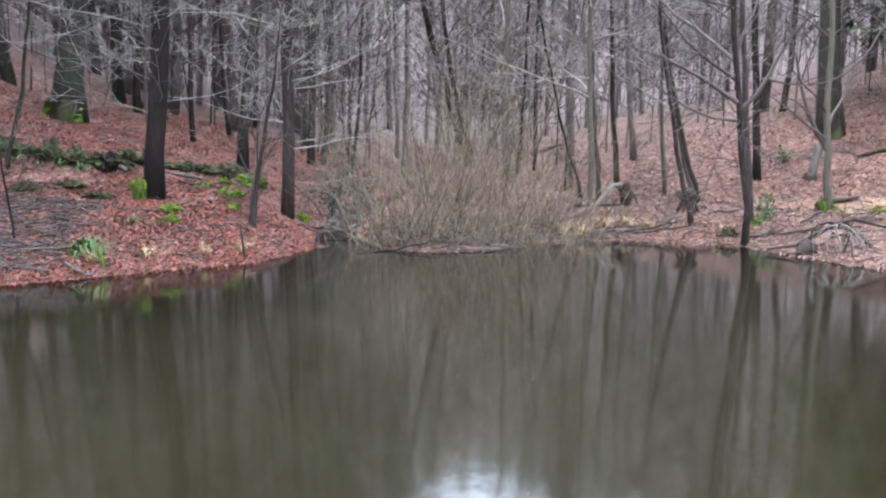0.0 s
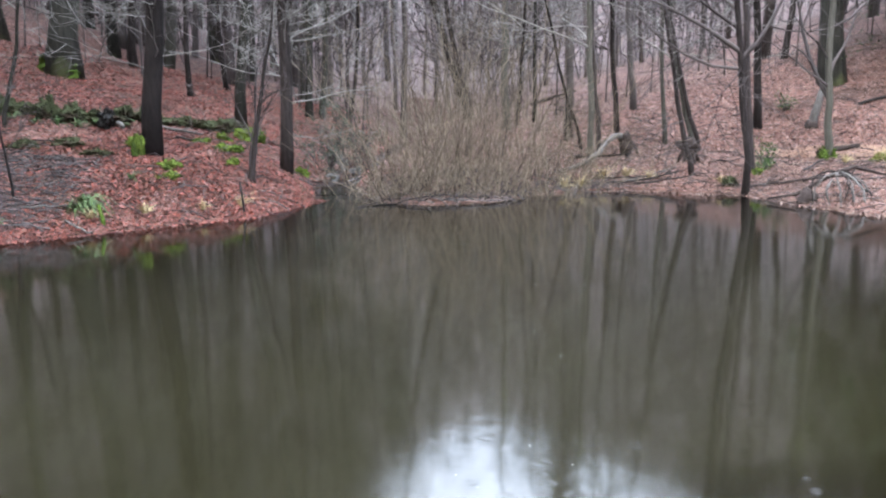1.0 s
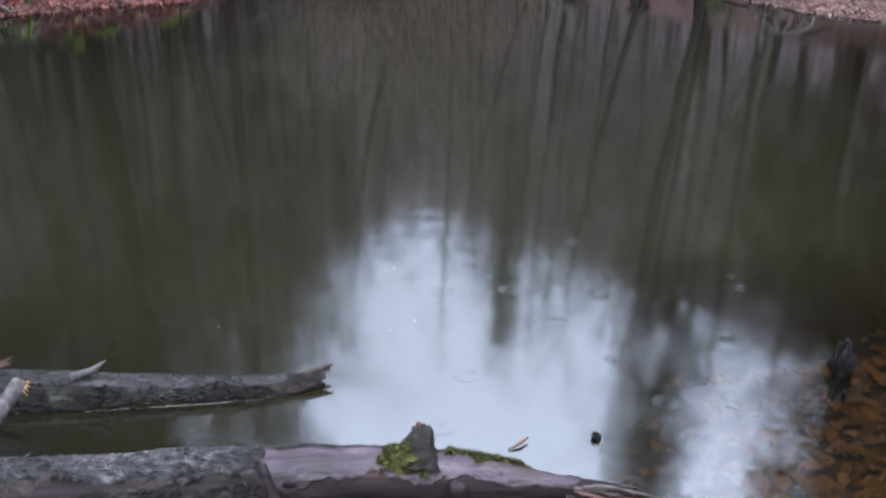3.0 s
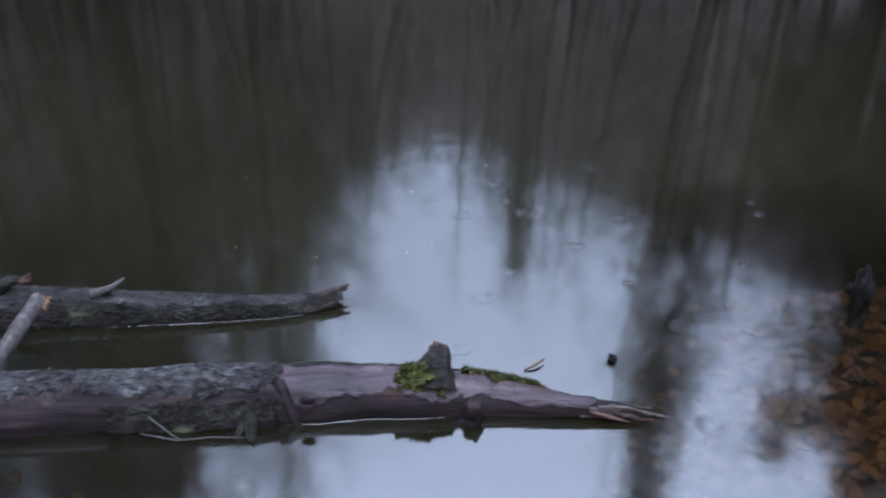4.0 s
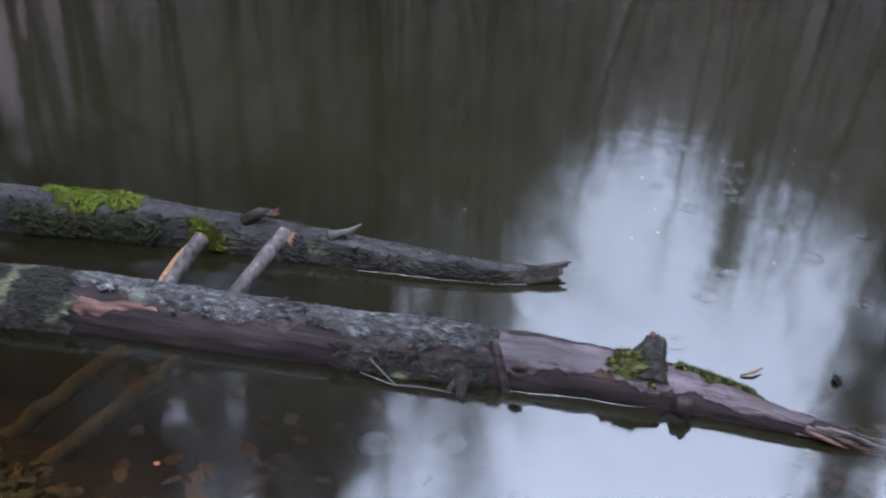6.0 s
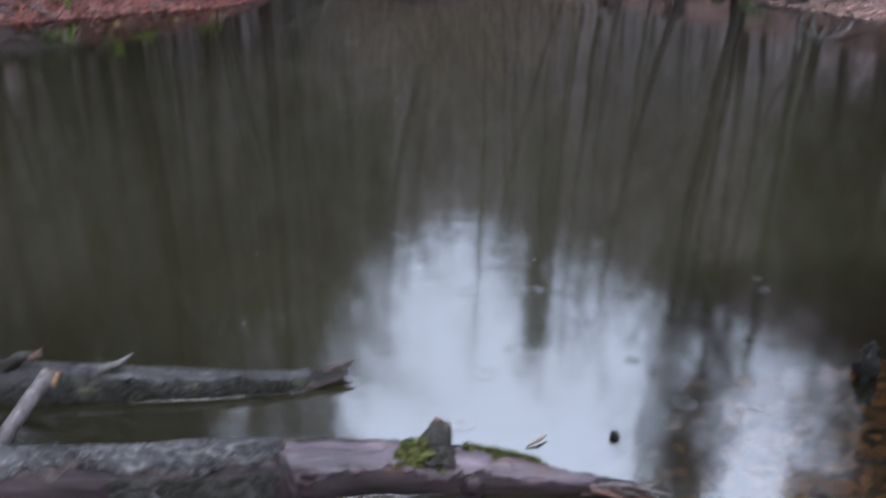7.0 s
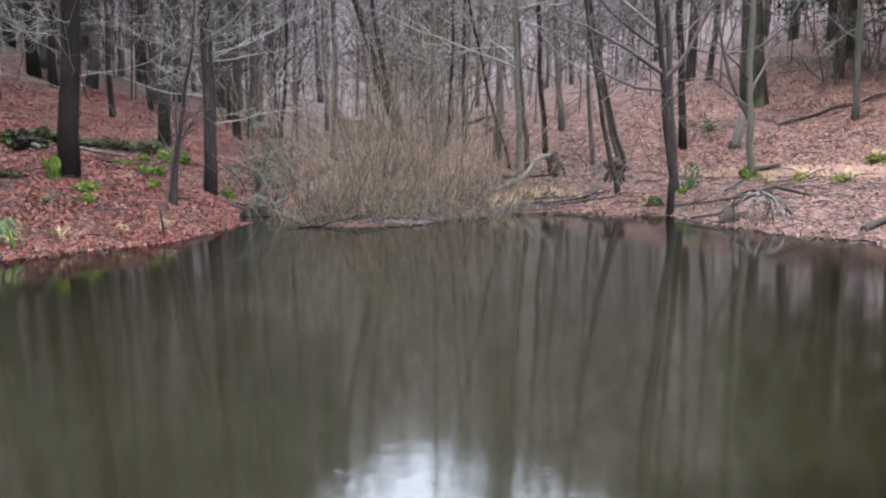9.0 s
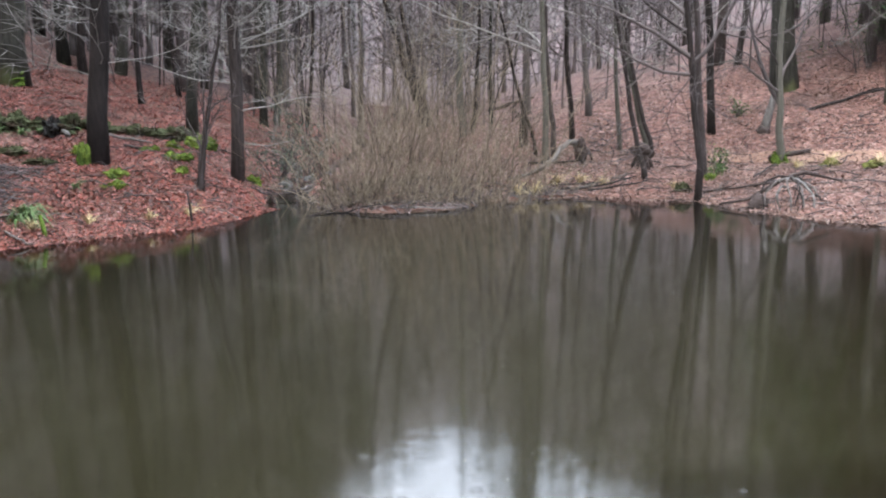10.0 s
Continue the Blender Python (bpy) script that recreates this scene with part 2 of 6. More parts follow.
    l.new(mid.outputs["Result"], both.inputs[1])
    brush_haze = n.new("ShaderNodeMix")
    brush_haze.data_type = "RGBA"
    brush_haze.inputs["B"].default_value = (0.055, 0.041, 0.040, 1)
    l.new(both.outputs[0], brush_haze.inputs["Factor"])
    l.new(humus.outputs["Result"], brush_haze.inputs["A"])
    # mud below the water line
    mr = n.new("ShaderNodeMapRange")
    mr.inputs["From Min"].default_value, mr.inputs["From Max"].default_value = 0.025, -0.02
    l.new(xyz.outputs["Z"], mr.inputs["Value"])
    mud = n.new("ShaderNodeMix")
    mud.data_type = "RGBA"
    mud.inputs["B"].default_value = (0.020, 0.014, 0.009, 1)
    l.new(mr.outputs["Result"], mud.inputs["Factor"])
    l.new(brush_haze.outputs["Result"], mud.inputs["A"])
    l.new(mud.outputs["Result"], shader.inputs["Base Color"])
    shader.inputs["Roughness"].default_value = 0.75
    shader.inputs["Specular IOR Level"].default_value = 0.04
    b = n.new("ShaderNodeBump")
    b.inputs["Strength"].default_value, b.inputs["Distance"].default_value = 0.8, 0.04
    l.new(sep.outputs[1], b.inputs["Height"])
    l.new(b.outputs["Normal"], shader.inputs["Normal"])
    return m


def water_material():
    """Murky pond water: a mirror-smooth, faintly rippled surface over olive silt, which clears where it is shallow."""
    m = bpy.data.materials.new("pond_water")
    m.use_nodes = True
    n, l = m.node_tree.nodes, m.node_tree.links
    n.remove(n["Principled BSDF"])
    geo = n.new("ShaderNodeNewGeometry")
    deep = n.new("ShaderNodeAttribute")
    deep.attribute_name = "depth"
    murk = n.new("ShaderNodeBsdfDiffuse")
    cloudy = n.new("ShaderNodeTexNoise")
    cloudy.inputs["Scale"].default_value, cloudy.inputs["Detail"].default_value = 0.5, 3
    l.new(geo.outputs["Position"], cloudy.inputs["Vector"])
    silt = n.new("ShaderNodeValToRGB")
    silt.color_ramp.elements[0].position, silt.color_ramp.elements[0].color = 0.3, (0.0053, 0.0047, 0.0022, 1)
    silt.color_ramp.elements[1].position, silt.color_ramp.elements[1].color = 0.7, (0.0079, 0.0071, 0.0034, 1)
    l.new(cloudy.outputs["Fac"], silt.inputs["Fac"])
    l.new(silt.outputs["Color"], murk.inputs["Color"])
    clear = n.new("ShaderNodeBsdfTransparent")
    clear.inputs["Color"].default_value = (0.62, 0.47, 0.27, 1)
    turbid = n.new("ShaderNodeMapRange")
    turbid.inputs["From Min"].default_value, turbid.inputs["From Max"].default_value = 0.15, 1.2
    turbid.inputs["To Min"].default_value, turbid.inputs["To Max"].default_value = 0.12, 1.0
    l.new(deep.outputs["Fac"], turbid.inputs["Value"])
    body = n.new("ShaderNodeMixShader")
    l.new(turbid.outputs["Result"], body.inputs["Fac"])
    l.new(clear.outputs[0], body.inputs[1])
    l.new(murk.outputs[0], body.inputs[2])
    mirror = n.new("ShaderNodeBsdfGlossy")
    mirror.inputs["Roughness"].default_value = 0.075
    # a slow swell, and small wavelets in patches where the rain stirs the surface
    wave, chop, calm = n.new("ShaderNodeTexNoise"), n.new("ShaderNodeTexNoise"), n.new("ShaderNodeTexNoise")
    wave.inputs["Scale"].default_value, wave.inputs["Detail"].default_value = 5.0, 4
    chop.inputs["Scale"].default_value, chop.inputs["Detail"].default_value, chop.inputs["Distortion"].default_value = 15.0, 0.5, 1.0
    calm.inputs["Scale"].default_value, calm.inputs["Detail"].default_value = 1.1, 2
    for tex in (wave, chop, calm):
        l.new(geo.outputs["Position"], tex.inputs["Vector"])
    stir = n.new("ShaderNodeMapRange")
    stir.inputs["From Min"].default_value, stir.inputs["From Max"].default_value = 0.42, 0.66
    stir.inputs["To Max"].default_value = 0.20
    l.new(calm.outputs["Fac"], stir.inputs["Value"])
    high = n.new("ShaderNodeMath")
    high.operation = "MULTIPLY_ADD"
    l.new(chop.outputs["Fac"], high.inputs[0])
    l.new(stir.outputs["Result"], high.inputs[1])
    l.new(wave.outputs["Fac"], high.inputs[2])
    b = n.new("ShaderNodeBump")
    b.inputs["Strength"].default_value, b.inputs["Distance"].default_value = 0.15, 0.006
    l.new(high.outputs[0], b.inputs["Height"])
    l.new(b.outputs["Normal"], mirror.inputs["Normal"])
    fres = n.new("ShaderNodeFresnel")
    fres.inputs["IOR"].default_value = 1.84
    l.new(b.outputs["Normal"], fres.inputs["Normal"])
    # still water seen at a slant mirrors a little more
    slant = n.new("ShaderNodeLayerWeight")
    slant.inputs["Blend"].default_value = 0.5
    steep = n.new("ShaderNodeMath")
    steep.operation = "POWER"
    steep.inputs[1].default_value = 6.0
    l.new(slant.outputs["Facing"], steep.inputs[0])
    gloss = n.new("ShaderNodeMath")
    gloss.operation, gloss.use_clamp = "MULTIPLY_ADD", True
    gloss.inputs[1].default_value = 0.9
    l.new(steep.outputs[0], gloss.inputs[0])
    l.new(fres.outputs[0], gloss.inputs[2])
    top = n.new("ShaderNodeMixShader")
    l.new(gloss.outputs[0], top.inputs["Fac"])
    l.new(body.outputs[0], top.inputs[1])
    l.new(mirror.outputs[0], top.inputs[2])
    l.new(top.outputs[0], n["Material Output"].inputs["Surface"])
    return m


ground_mat, water_mat = ground_material(), water_material()

# ---- the lie of the land ----
# the pond's outline, anticlockwise seen from below the sky: left bank, inlet, far bank, right bank, near bank
SHORE = np.array([(-5.6, 3.4), (-6.0, 6.0), (-5.4, 8.6), (-4.7, 9.9), (-3.9, 10.4), (-3.1, 11.0), (-2.4, 11.4),
                  (-1.95, 12.3), (-1.6, 13.1), (-1.15, 13.3), (-0.8, 12.5), (-0.1, 12.3), (0.7, 12.5), (1.3, 13.1), (2.0, 13.45),
                  (2.7, 13.6), (3.4, 13.2), (4.2, 12.95), (4.6, 11.9), (5.1, 11.1), (5.9, 10.5), (5.6, 9.3), (5.1, 8.0), (4.6, 5.5),
                  (3.9, 3.4), (3.0, 1.8), (1.6, 0.9), (0.2, 0.75), (-0.6, 0.95), (-1.2, 1.22), (-1.9, 1.55), (-3.4, 2.0)])


def ripple(x, y, k, ph):
    return np.sin(k * x + ph + 1.7 * np.sin(0.61 * k * y + ph)) * np.cos(0.83 * k * y - ph + 1.3 * np.sin(0.47 * k * x))


def shore_distance(x, y):
    """Metres to the water's edge: above 0 on land, below 0 over water."""
    best = np.full(x.shape, 1e9)
    inside = np.zeros(x.shape, bool)
    for (ax, ay), (bx, by) in zip(SHORE, np.roll(SHORE, -1, 0)):
        dx, dy = bx - ax, by - ay
        u = np.clip(((x - ax) * dx + (y - ay) * dy) / (dx * dx + dy * dy), 0, 1)
        best = np.minimum(best, np.hypot(x - ax - u * dx, y - ay - u * dy))
        if dy:
            inside ^= ((ay > y) != (by > y)) & (x < ax + (y - ay) * dx / dy)
    return np.where(inside, -best, best)


def soft(v, w):
    """v above 0, 0 below, with a rounded knee w wide."""
    return np.where(v > w, v, np.where(v < -w, 0.0, (v + w) ** 2 / (4 * w)))


def creek(y):
    """The x of the brook's middle, behind the pond."""
    return -1.45 + 0.05 * (y - 13) - 0.35 * np.sin((y - 13) * 0.55)


def ground(x, y):
    x, y = np.broadcast_arrays(np.asarray(x, float), np.asarray(y, float))
    s = shore_distance(x, y)
    land = np.maximum(s, 0)
    ax = creek(np.maximum(y, 13))
    dl = np.where(y > 12, np.minimum(land, 1.25 * np.maximum(ax - x - 0.25, 0)), land)
    left = 0.34 * np.minimum(dl, 1.6) + 0.21 * np.clip(dl - 1.6, 0, 5) + 0.28 * np.clip(dl - 6.6, 0, 60) + 0.2 * soft(dl - 13, 3)
    dr = np.minimum(land - 3.0, x - ax - 3.0)
    right = 0.13 * np.minimum(land, 1) + 0.05 * np.minimum(land, 6) + 0.24 * soft(dr, 0.8) + 0.2 * soft(dr - 12, 3)
    side = np.where(x < ax, left, right)
    near = 0.30 * np.minimum(land, 0.8) + 0.05 * np.clip(land - 0.8, 0, 20)
    w = np.clip((y - 2.5) / 4, 0, 1)
    z = side * w + near * (1 - w)
    z = z + 0.03 * np.clip(y - 13, 0, 45) * (land > 0) + 0.20 * soft(y - 40, 6) + 0.28 * soft(y - 66, 6)
    z = np.where((y > 12.8) & (y < 27) & (np.abs(x - ax) < 0.9), np.minimum(z, -0.06 + 0.012 * (y - 13.3) + 0.5 * np.abs(x - ax) ** 2), z)
    z = z + np.clip(land, 0, 1) * (0.05 * ripple(x, y, 1.3, 0.4) + 0.03 * ripple(x, y, 3.1, 2.0) + 0.012 * ripple(x, y, 7.0, 1.0))
    bed = -np.minimum(0.01 + (0.5 - 0.385 * np.clip((x - 0.5) / 0.7, 0, 1) * np.clip((4.3 - y) / 0.9, 0, 1)) * -s, 1.6) + 0.02 * ripple(x, y, 4.0, 0.3)
    return np.where(s < 0, np.minimum(bed, -0.015), z)


# ---- mesh helpers ----
class Tubes:
    """Collects tapered tubes and loose faces into one mesh."""

    def __init__(self):
        self.v, self.f, self.n = [], [], 0

    def add(self, verts, faces):
        self.v.append(np.asarray(verts, float))
        self.f += [tuple(i + self.n for i in f) for f in faces]
        self.n += len(verts)

    def tube(self, pts, radii, sides=6, cap=True):
        pts, radii = np.asarray(pts, float), np.asarray(radii, float)
        k = len(pts)
        t = np.gradient(pts, axis=0)
        t /= np.linalg.norm(t, axis=1)[:, None] + 1e-12
        ref = np.array((1.0, 0.3, 0.1)) if abs(t[:, 0].mean()) < 0.8 else np.array((0.1, 0.2, 1.0))
        u = np.cross(t, ref)
        u /= np.linalg.norm(u, axis=1)[:, None] + 1e-12
        w = np.cross(t, u)
        a = np.arange(sides) * 2 * math.pi / sides
        ring = pts[:, None] + radii[:, None, None] * (np.cos(a)[None, :, None] * u[:, None] + np.sin(a)[None, :, None] * w[:, None])
        f = [(i * sides + j, i * sides + (j + 1) % sides, (i + 1) * sides + (j + 1) % sides, (i + 1) * sides + j) for i in range(k - 1) for j in range(sides)]
        if cap:
            f += [tuple(range(sides - 1, -1, -1)), tuple((k - 1) * sides + j for j in range(sides))]
        self.add(ring.reshape(-1, 3), f)

    def mesh(self, name, mat, smooth=True):
        me = bpy.data.meshes.new(name)
        me.from_pydata(np.concatenate(self.v) if self.v else [], [], self.f)
        me.materials.append(mat)
        if smooth:
            me.polygons.foreach_set("use_smooth", [True] * len(me.polygons))
        me.update()
        return me


def fuzz(t, n, length, seed):
    """Sets n short pointed shoots on the skin of what t holds."""
    rng = np.random.default_rng(seed)
    v, faces = np.concatenate(t.v), [f for f in t.f if len(f) < 5]
    for k in rng.integers(0, len(faces), n):
        c = v[list(faces[k])]
        w = rng.dirichlet(np.ones(len(c)))
        q, up = w @ c, np.cross(c[1] - c[0], c[2] - c[0])
        size = np.linalg.norm(up)
        if size < 1e-10:
            continue
        up = up / size
        if up[2] < -0.2:
            up = -up
        tip = up + rng.normal(0, 0.5, 3) + (0, 0, 0.25)
        side = np.cross(tip, rng.normal(0, 1, 3))
        side *= 0.16 * length / (np.linalg.norm(side) + 1e-9)
        t.add([q - side, q + side, q + tip * length * rng.uniform(0.5, 1.2)], [(0, 1, 2)])
    return t


def part(name, tubes, mat, parent, label="", smooth=True):
    ob = new(name, tubes.mesh(name, mat, smooth) if isinstance(tubes, Tubes) else tubes)
    ob.parent = parent
    return tagged(ob, label)


def thing(name, x, y, z, label, category, group="", kind=""):
    ob = new(name)
    ob.empty_display_size = 0.2
    ob.location = (x, y, z)
    return tagged(ob, label, category, group, kind)


def gz(x, y):
    return float(ground(x, y))


def bent(rng, start, way, length, k, wobble, lift=0.0):
    """A crooked line of k points from start."""
    p, d = np.array(start, float), np.array(way, float)
    d /= np.linalg.norm(d)
    out = [p.copy()]
    for _ in range(k - 1):
        d = d + rng.normal(0, wobble, 3) + (0, 0, lift)
        d /= np.linalg.norm(d)
        p = p + d * length / (k - 1)
        out.append(p.copy())
    return np.array(out)


# ---- ground, bed and water ----
xs = np.sinh(np.linspace(-4.3, 4.3, 330)) * 4.3
ys = np.concatenate([np.linspace(-60, -4, 18)[:-1], np.linspace(-4, 8, 80)[:-1], np.linspace(8, 16, 110)[:-1], np.linspace(16, 34, 70)[:-1], 34 + (np.linspace(0, 1, 46) ** 1.7) * 230])
gx, gy = np.meshgrid(xs, ys)
gv = np.stack([gx, gy, ground(gx, gy)], -1).reshape(-1, 3)
nx, ny = len(xs), len(ys)
gi = (np.arange(ny - 1)[:, None] * nx + np.arange(nx - 1)[None]).ravel()
gf = np.stack([gi, gi + 1, gi + nx + 1, gi + nx], 1)
me = bpy.data.meshes.new("ground")
me.from_pydata(gv, [], gf.tolist())
me.polygons.foreach_set("use_smooth", [True] * len(me.polygons))
me.materials.append(ground_mat)
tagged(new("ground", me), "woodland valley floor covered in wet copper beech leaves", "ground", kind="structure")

wx, wy = np.linspace(-7, 7, 113), np.linspace(0, 15, 121)
ax_, ay_ = np.meshgrid(wx, wy)
sd = shore_distance(ax_, ay_)
wv = np.stack([ax_, ay_, np.zeros_like(ax_)], -1).reshape(-1, 3)
keep = (sd < 0.45)
wf = []
for j in range(len(wy) - 1):
    for i in range(len(wx) - 1):
        if keep[j, i] or keep[j, i + 1] or keep[j + 1, i] or keep[j + 1, i + 1]:
            a = j * len(wx) + i
            wf.append((a, a + 1, a + len(wx) + 1, a + len(wx)))
me = bpy.data.meshes.new("pond_water")
me.from_pydata(wv, [], wf)
me.materials.append(water_mat)
att = me.attributes.new("depth", "FLOAT", "POINT")
att.data.foreach_set("value", np.maximum(0, -ground(ax_, ay_)).ravel())
tagged(new("pond_water", me), "still murky olive pond water mirroring bare trees", "water", kind="structure")

# the brook that feeds the pond
by = np.linspace(13.45, 24, 60)
bt = Tubes()
bw = 0.36 + 0.08 * np.sin(by * 2.1)
bz = 0.004 + 0.012 * (by - 13.3)
bv = np.concatenate([np.stack([creek(by) - bw, by, bz], 1), np.stack([creek(by) + bw, by, bz], 1)])
bt.add(bv, [(i, i + 60, i + 61, i + 1) for i in range(59)])
me = bt.mesh("brook_water", water_mat)
att = me.attributes.new("depth", "FLOAT", "POINT")
att.data.foreach_set("value", np.full(len(bv), 0.12))
tagged(new("brook_water", me), "shallow brook trickling over stones into the pond", "water", kind="structure")


# ---- trees ----
def tree_parts(rng, height, r0, lean=(0, 0), first=0.3, limbs=14, reach=0.30, subs=5, twigs=4, sides=9, sway=0.012, flare=0.5, custom=(), thick=1.0, rise=(20, 55), low=0, fine=True):
    """A bare deciduous tree at the origin: its trunk, and its limbs with branches and twigs."""
    trunk, crown = Tubes(), Tubes()
    k = 16
    zz = np.linspace(0, 1, k) ** 1.25 * height
    drift = np.cumsum(rng.normal(0, sway, (k, 2)), 0) * height / k * 4
    drift -= drift[0]
    bow = (1 - np.exp(-zz / 5)) * 5 / np.maximum(zz, 1e-6)
    bow[0] = 1
    px, py = lean[0] * zz * bow + drift[:, 0], lean[1] * zz * bow + drift[:, 1]
    rr = r0 * ((1 - zz / height) ** 0.8 * 0.96 + 0.03) * (1 + flare * np.exp(-zz / (1.6 * r0 + 0.06)))
    axis = np.stack([px, py, zz], 1)
    foot = axis.copy()
    foot[0, 2] = -0.25
    trunk.tube(foot, rr, sides)

    def on_trunk(h):
        return np.array([np.interp(h, zz, axis[:, i]) for i in range(3)]), np.interp(h, zz, rr)

    def limb(h, az, elev, length, radius, more=0):
        p, r = on_trunk(h)
        way = (math.cos(az) * math.cos(elev), math.sin(az) * math.cos(elev), math.sin(elev))
        line = bent(rng, p, way, length, 7, 0.15, 0.04)
        rad = radius * np.linspace(1, 0.16, 7) * thick
        crown.tube(line, rad, 5, False)
        for s in range(subs + more):
            u = rng.uniform(0.22, 1.0)
            i = min(int(u * 6), 5)
            q = line[i] + (line[i + 1] - line[i]) * (u * 6 - i)
            d = line[i + 1] - line[i]
            d = d / np.linalg.norm(d) + rng.normal(0, 0.55, 3) + (0, 0, 0.1)
            l2 = length * rng.uniform(0.22, 0.5) * (1.15 - 0.5 * u)
            line2 = bent(rng, q, d, l2, 4, 0.16, 0.03)
            crown.tube(line2, np.maximum(rad[i] * 0.5 * np.linspace(1, 0.25, 4), 0.003), 3, False)
            for _ in range(twigs):
                v = rng.integers(1, 4)
                d3 = line2[v] - line2[v - 1]
                d3 = d3 / np.linalg.norm(d3) + rng.normal(0, 0.6, 3)
                line3 = bent(rng, line2[v], d3, l2 * rng.uniform(0.25, 0.6), 3 if fine else 2, 0.2, 0.02)
                crown.tube(line3, (0.005 * thick, 0.0038 * thick, 0.0022 * thick) if fine else (0.0045 * thick, 0.0025 * thick), 3, False)

    for i in range(limbs):
        h = height * (first + (0.97 - first) * ((i + rng.uniform(0, 0.9)) / limbs) ** 0.9)
        _, r = on_trunk(h)
        limb(h, rng.uniform(0, 2 * math.pi), radians(rng.uniform(*rise)), height * reach * (1.25 - h / height) * rng.uniform(0.7, 1.2), r * 0.42)
    for _ in range(low):
        limb(rng.uniform(1.1, 5.0), rng.uniform(0, 2 * math.pi), radians(rng.uniform(-12, 38)), rng.uniform(0.7, 2.3), min(0.009, r0 * 0.2), 3)
    for h, az, elev, length, radius in custom:
        limb(h, radians(az), radians(elev), length, radius)
    return trunk, crown


def plant(x, y, height, r0, label, bark, twig, seed, sink=0.0, name="tree", group="", **kw):
    rng = np.random.default_rng(seed)
    trunk, crown = tree_parts(rng, height, r0, **kw)
    ob = thing(name, x, y, gz(x, y) - sink, label, "tree", group)
    part("trunk", trunk, bark, ob)
    tagged(part("crown", crown, twig, ob), kind="stuff")
    return ob


def moss_foot(parent, r0, rng, height=0.35, spread=1.7, label="bright green moss cushion on the foot", mat=None):
    """A lumpy moss collar round the foot of a trunk."""
    t = Tubes()
    n, k = 22, 6
    v = []
    for i in range(k):
        h = height * i / (k - 1)
        for j in range(n):
            a = 2 * math.pi * j / n
            r = r0 * (1 + (spread - 1) * (1 - i / (k - 1)) ** 1.5) * (1 + 0.22 * math.sin(3 * a + seed_of(parent)) + 0.12 * rng.normal()) + 0.02 * (i < k - 1)
            v.append((r * math.cos(a), r * math.sin(a), h * (0.75 + 0.35 * math.sin(2 * a + 1)) - 0.05))
    t.add(v, [(i * n + j, i * n + (j + 1) % n, (i + 1) * n + (j + 1) % n, (i + 1) * n + j) for i in range(k - 1) for j in range(n)])
    part("moss", fuzz(t, 260, 0.05, len(v) + int(r0 * 1000)), mat or moss, parent, label, False)


def seed_of(ob):
    return (ob.location.x * 7.3 + ob.location.y * 3.1) % 6.28


# trees that stand by themselves round the pond: x, y, height, foot radius, lean, first limb, limbs, bark, twig, label
D, G, H = bark_dark, bark_grey, bark_far
tall_beech = plant(-6.98, 17.67, 21, 0.24, "old grey beech with a mossy foot on the leafy bank", G, twig_grey, 1, lean=(0.10, 0.0), first=0.25, limbs=20, flare=0.7, sides=12, low=24)
moss_foot(tall_beech, 0.30, np.random.default_rng(1), 0.40, 1.15)
dark_tree = plant(-4.02, 13.05, 19, 0.135, "dark straight trunk standing above the pond's leafy bank", D, twig_grey, 2, lean=(0.085, 0.02), first=0.16, limbs=20, flare=0.18, sides=12, low=30, sway=0.004,
                  custom=((2.3, 185, 4, 4.2, 0.013), (2.5, 160, 8, 3.4, 0.011), (2.0, 20, -6, 2.2, 0.010), (2.6, 215, -12, 2.6, 0.010), (2.9, 330, 5, 2.8, 0.011)))
bank_tree = plant(-2.38, 14.26, 17, 0.098, "slender dark tree with pale level boughs by the brook", D, twig_grey, 3, lean=(0.055, 0.0), first=0.12, limbs=18, flare=0.2, sides=10, low=34, sway=0.005,
                  custom=((1.0, -5, 4, 1.5, 0.014), (0.55, 15, 2, 1.4, 0.012), (1.9, 0, 8, 2.0, 0.016), (2.2, -15, 10, 2.6, 0.018), (2.0, 10, 16, 2.2, 0.016), (1.4, 190, 5, 1.6, 0.013), (2.8, 185, 5, 2.4, 0.015)))
water_tree = plant(4.19, 12.98, 15, 0.047, "dark forked tree leaning at the pond's edge", D, twig_dark, 4, lean=(-0.075, 0.0), first=0.2, limbs=20, subs=6, reach=0.16, thick=1.1, flare=0.45, sides=10, low=14, sway=0.011,
                   custom=((1.95, 172, 26, 1.9, 0.035), (1.72, 178, 6, 2.4, 0.024), (1.85, 15, 42, 1.8, 0.034), (2.5, 150, 40, 2.2, 0.03), (2.6, 25, 48, 2.0, 0.03), (2.25, 165, 22, 1.8, 0.022)))
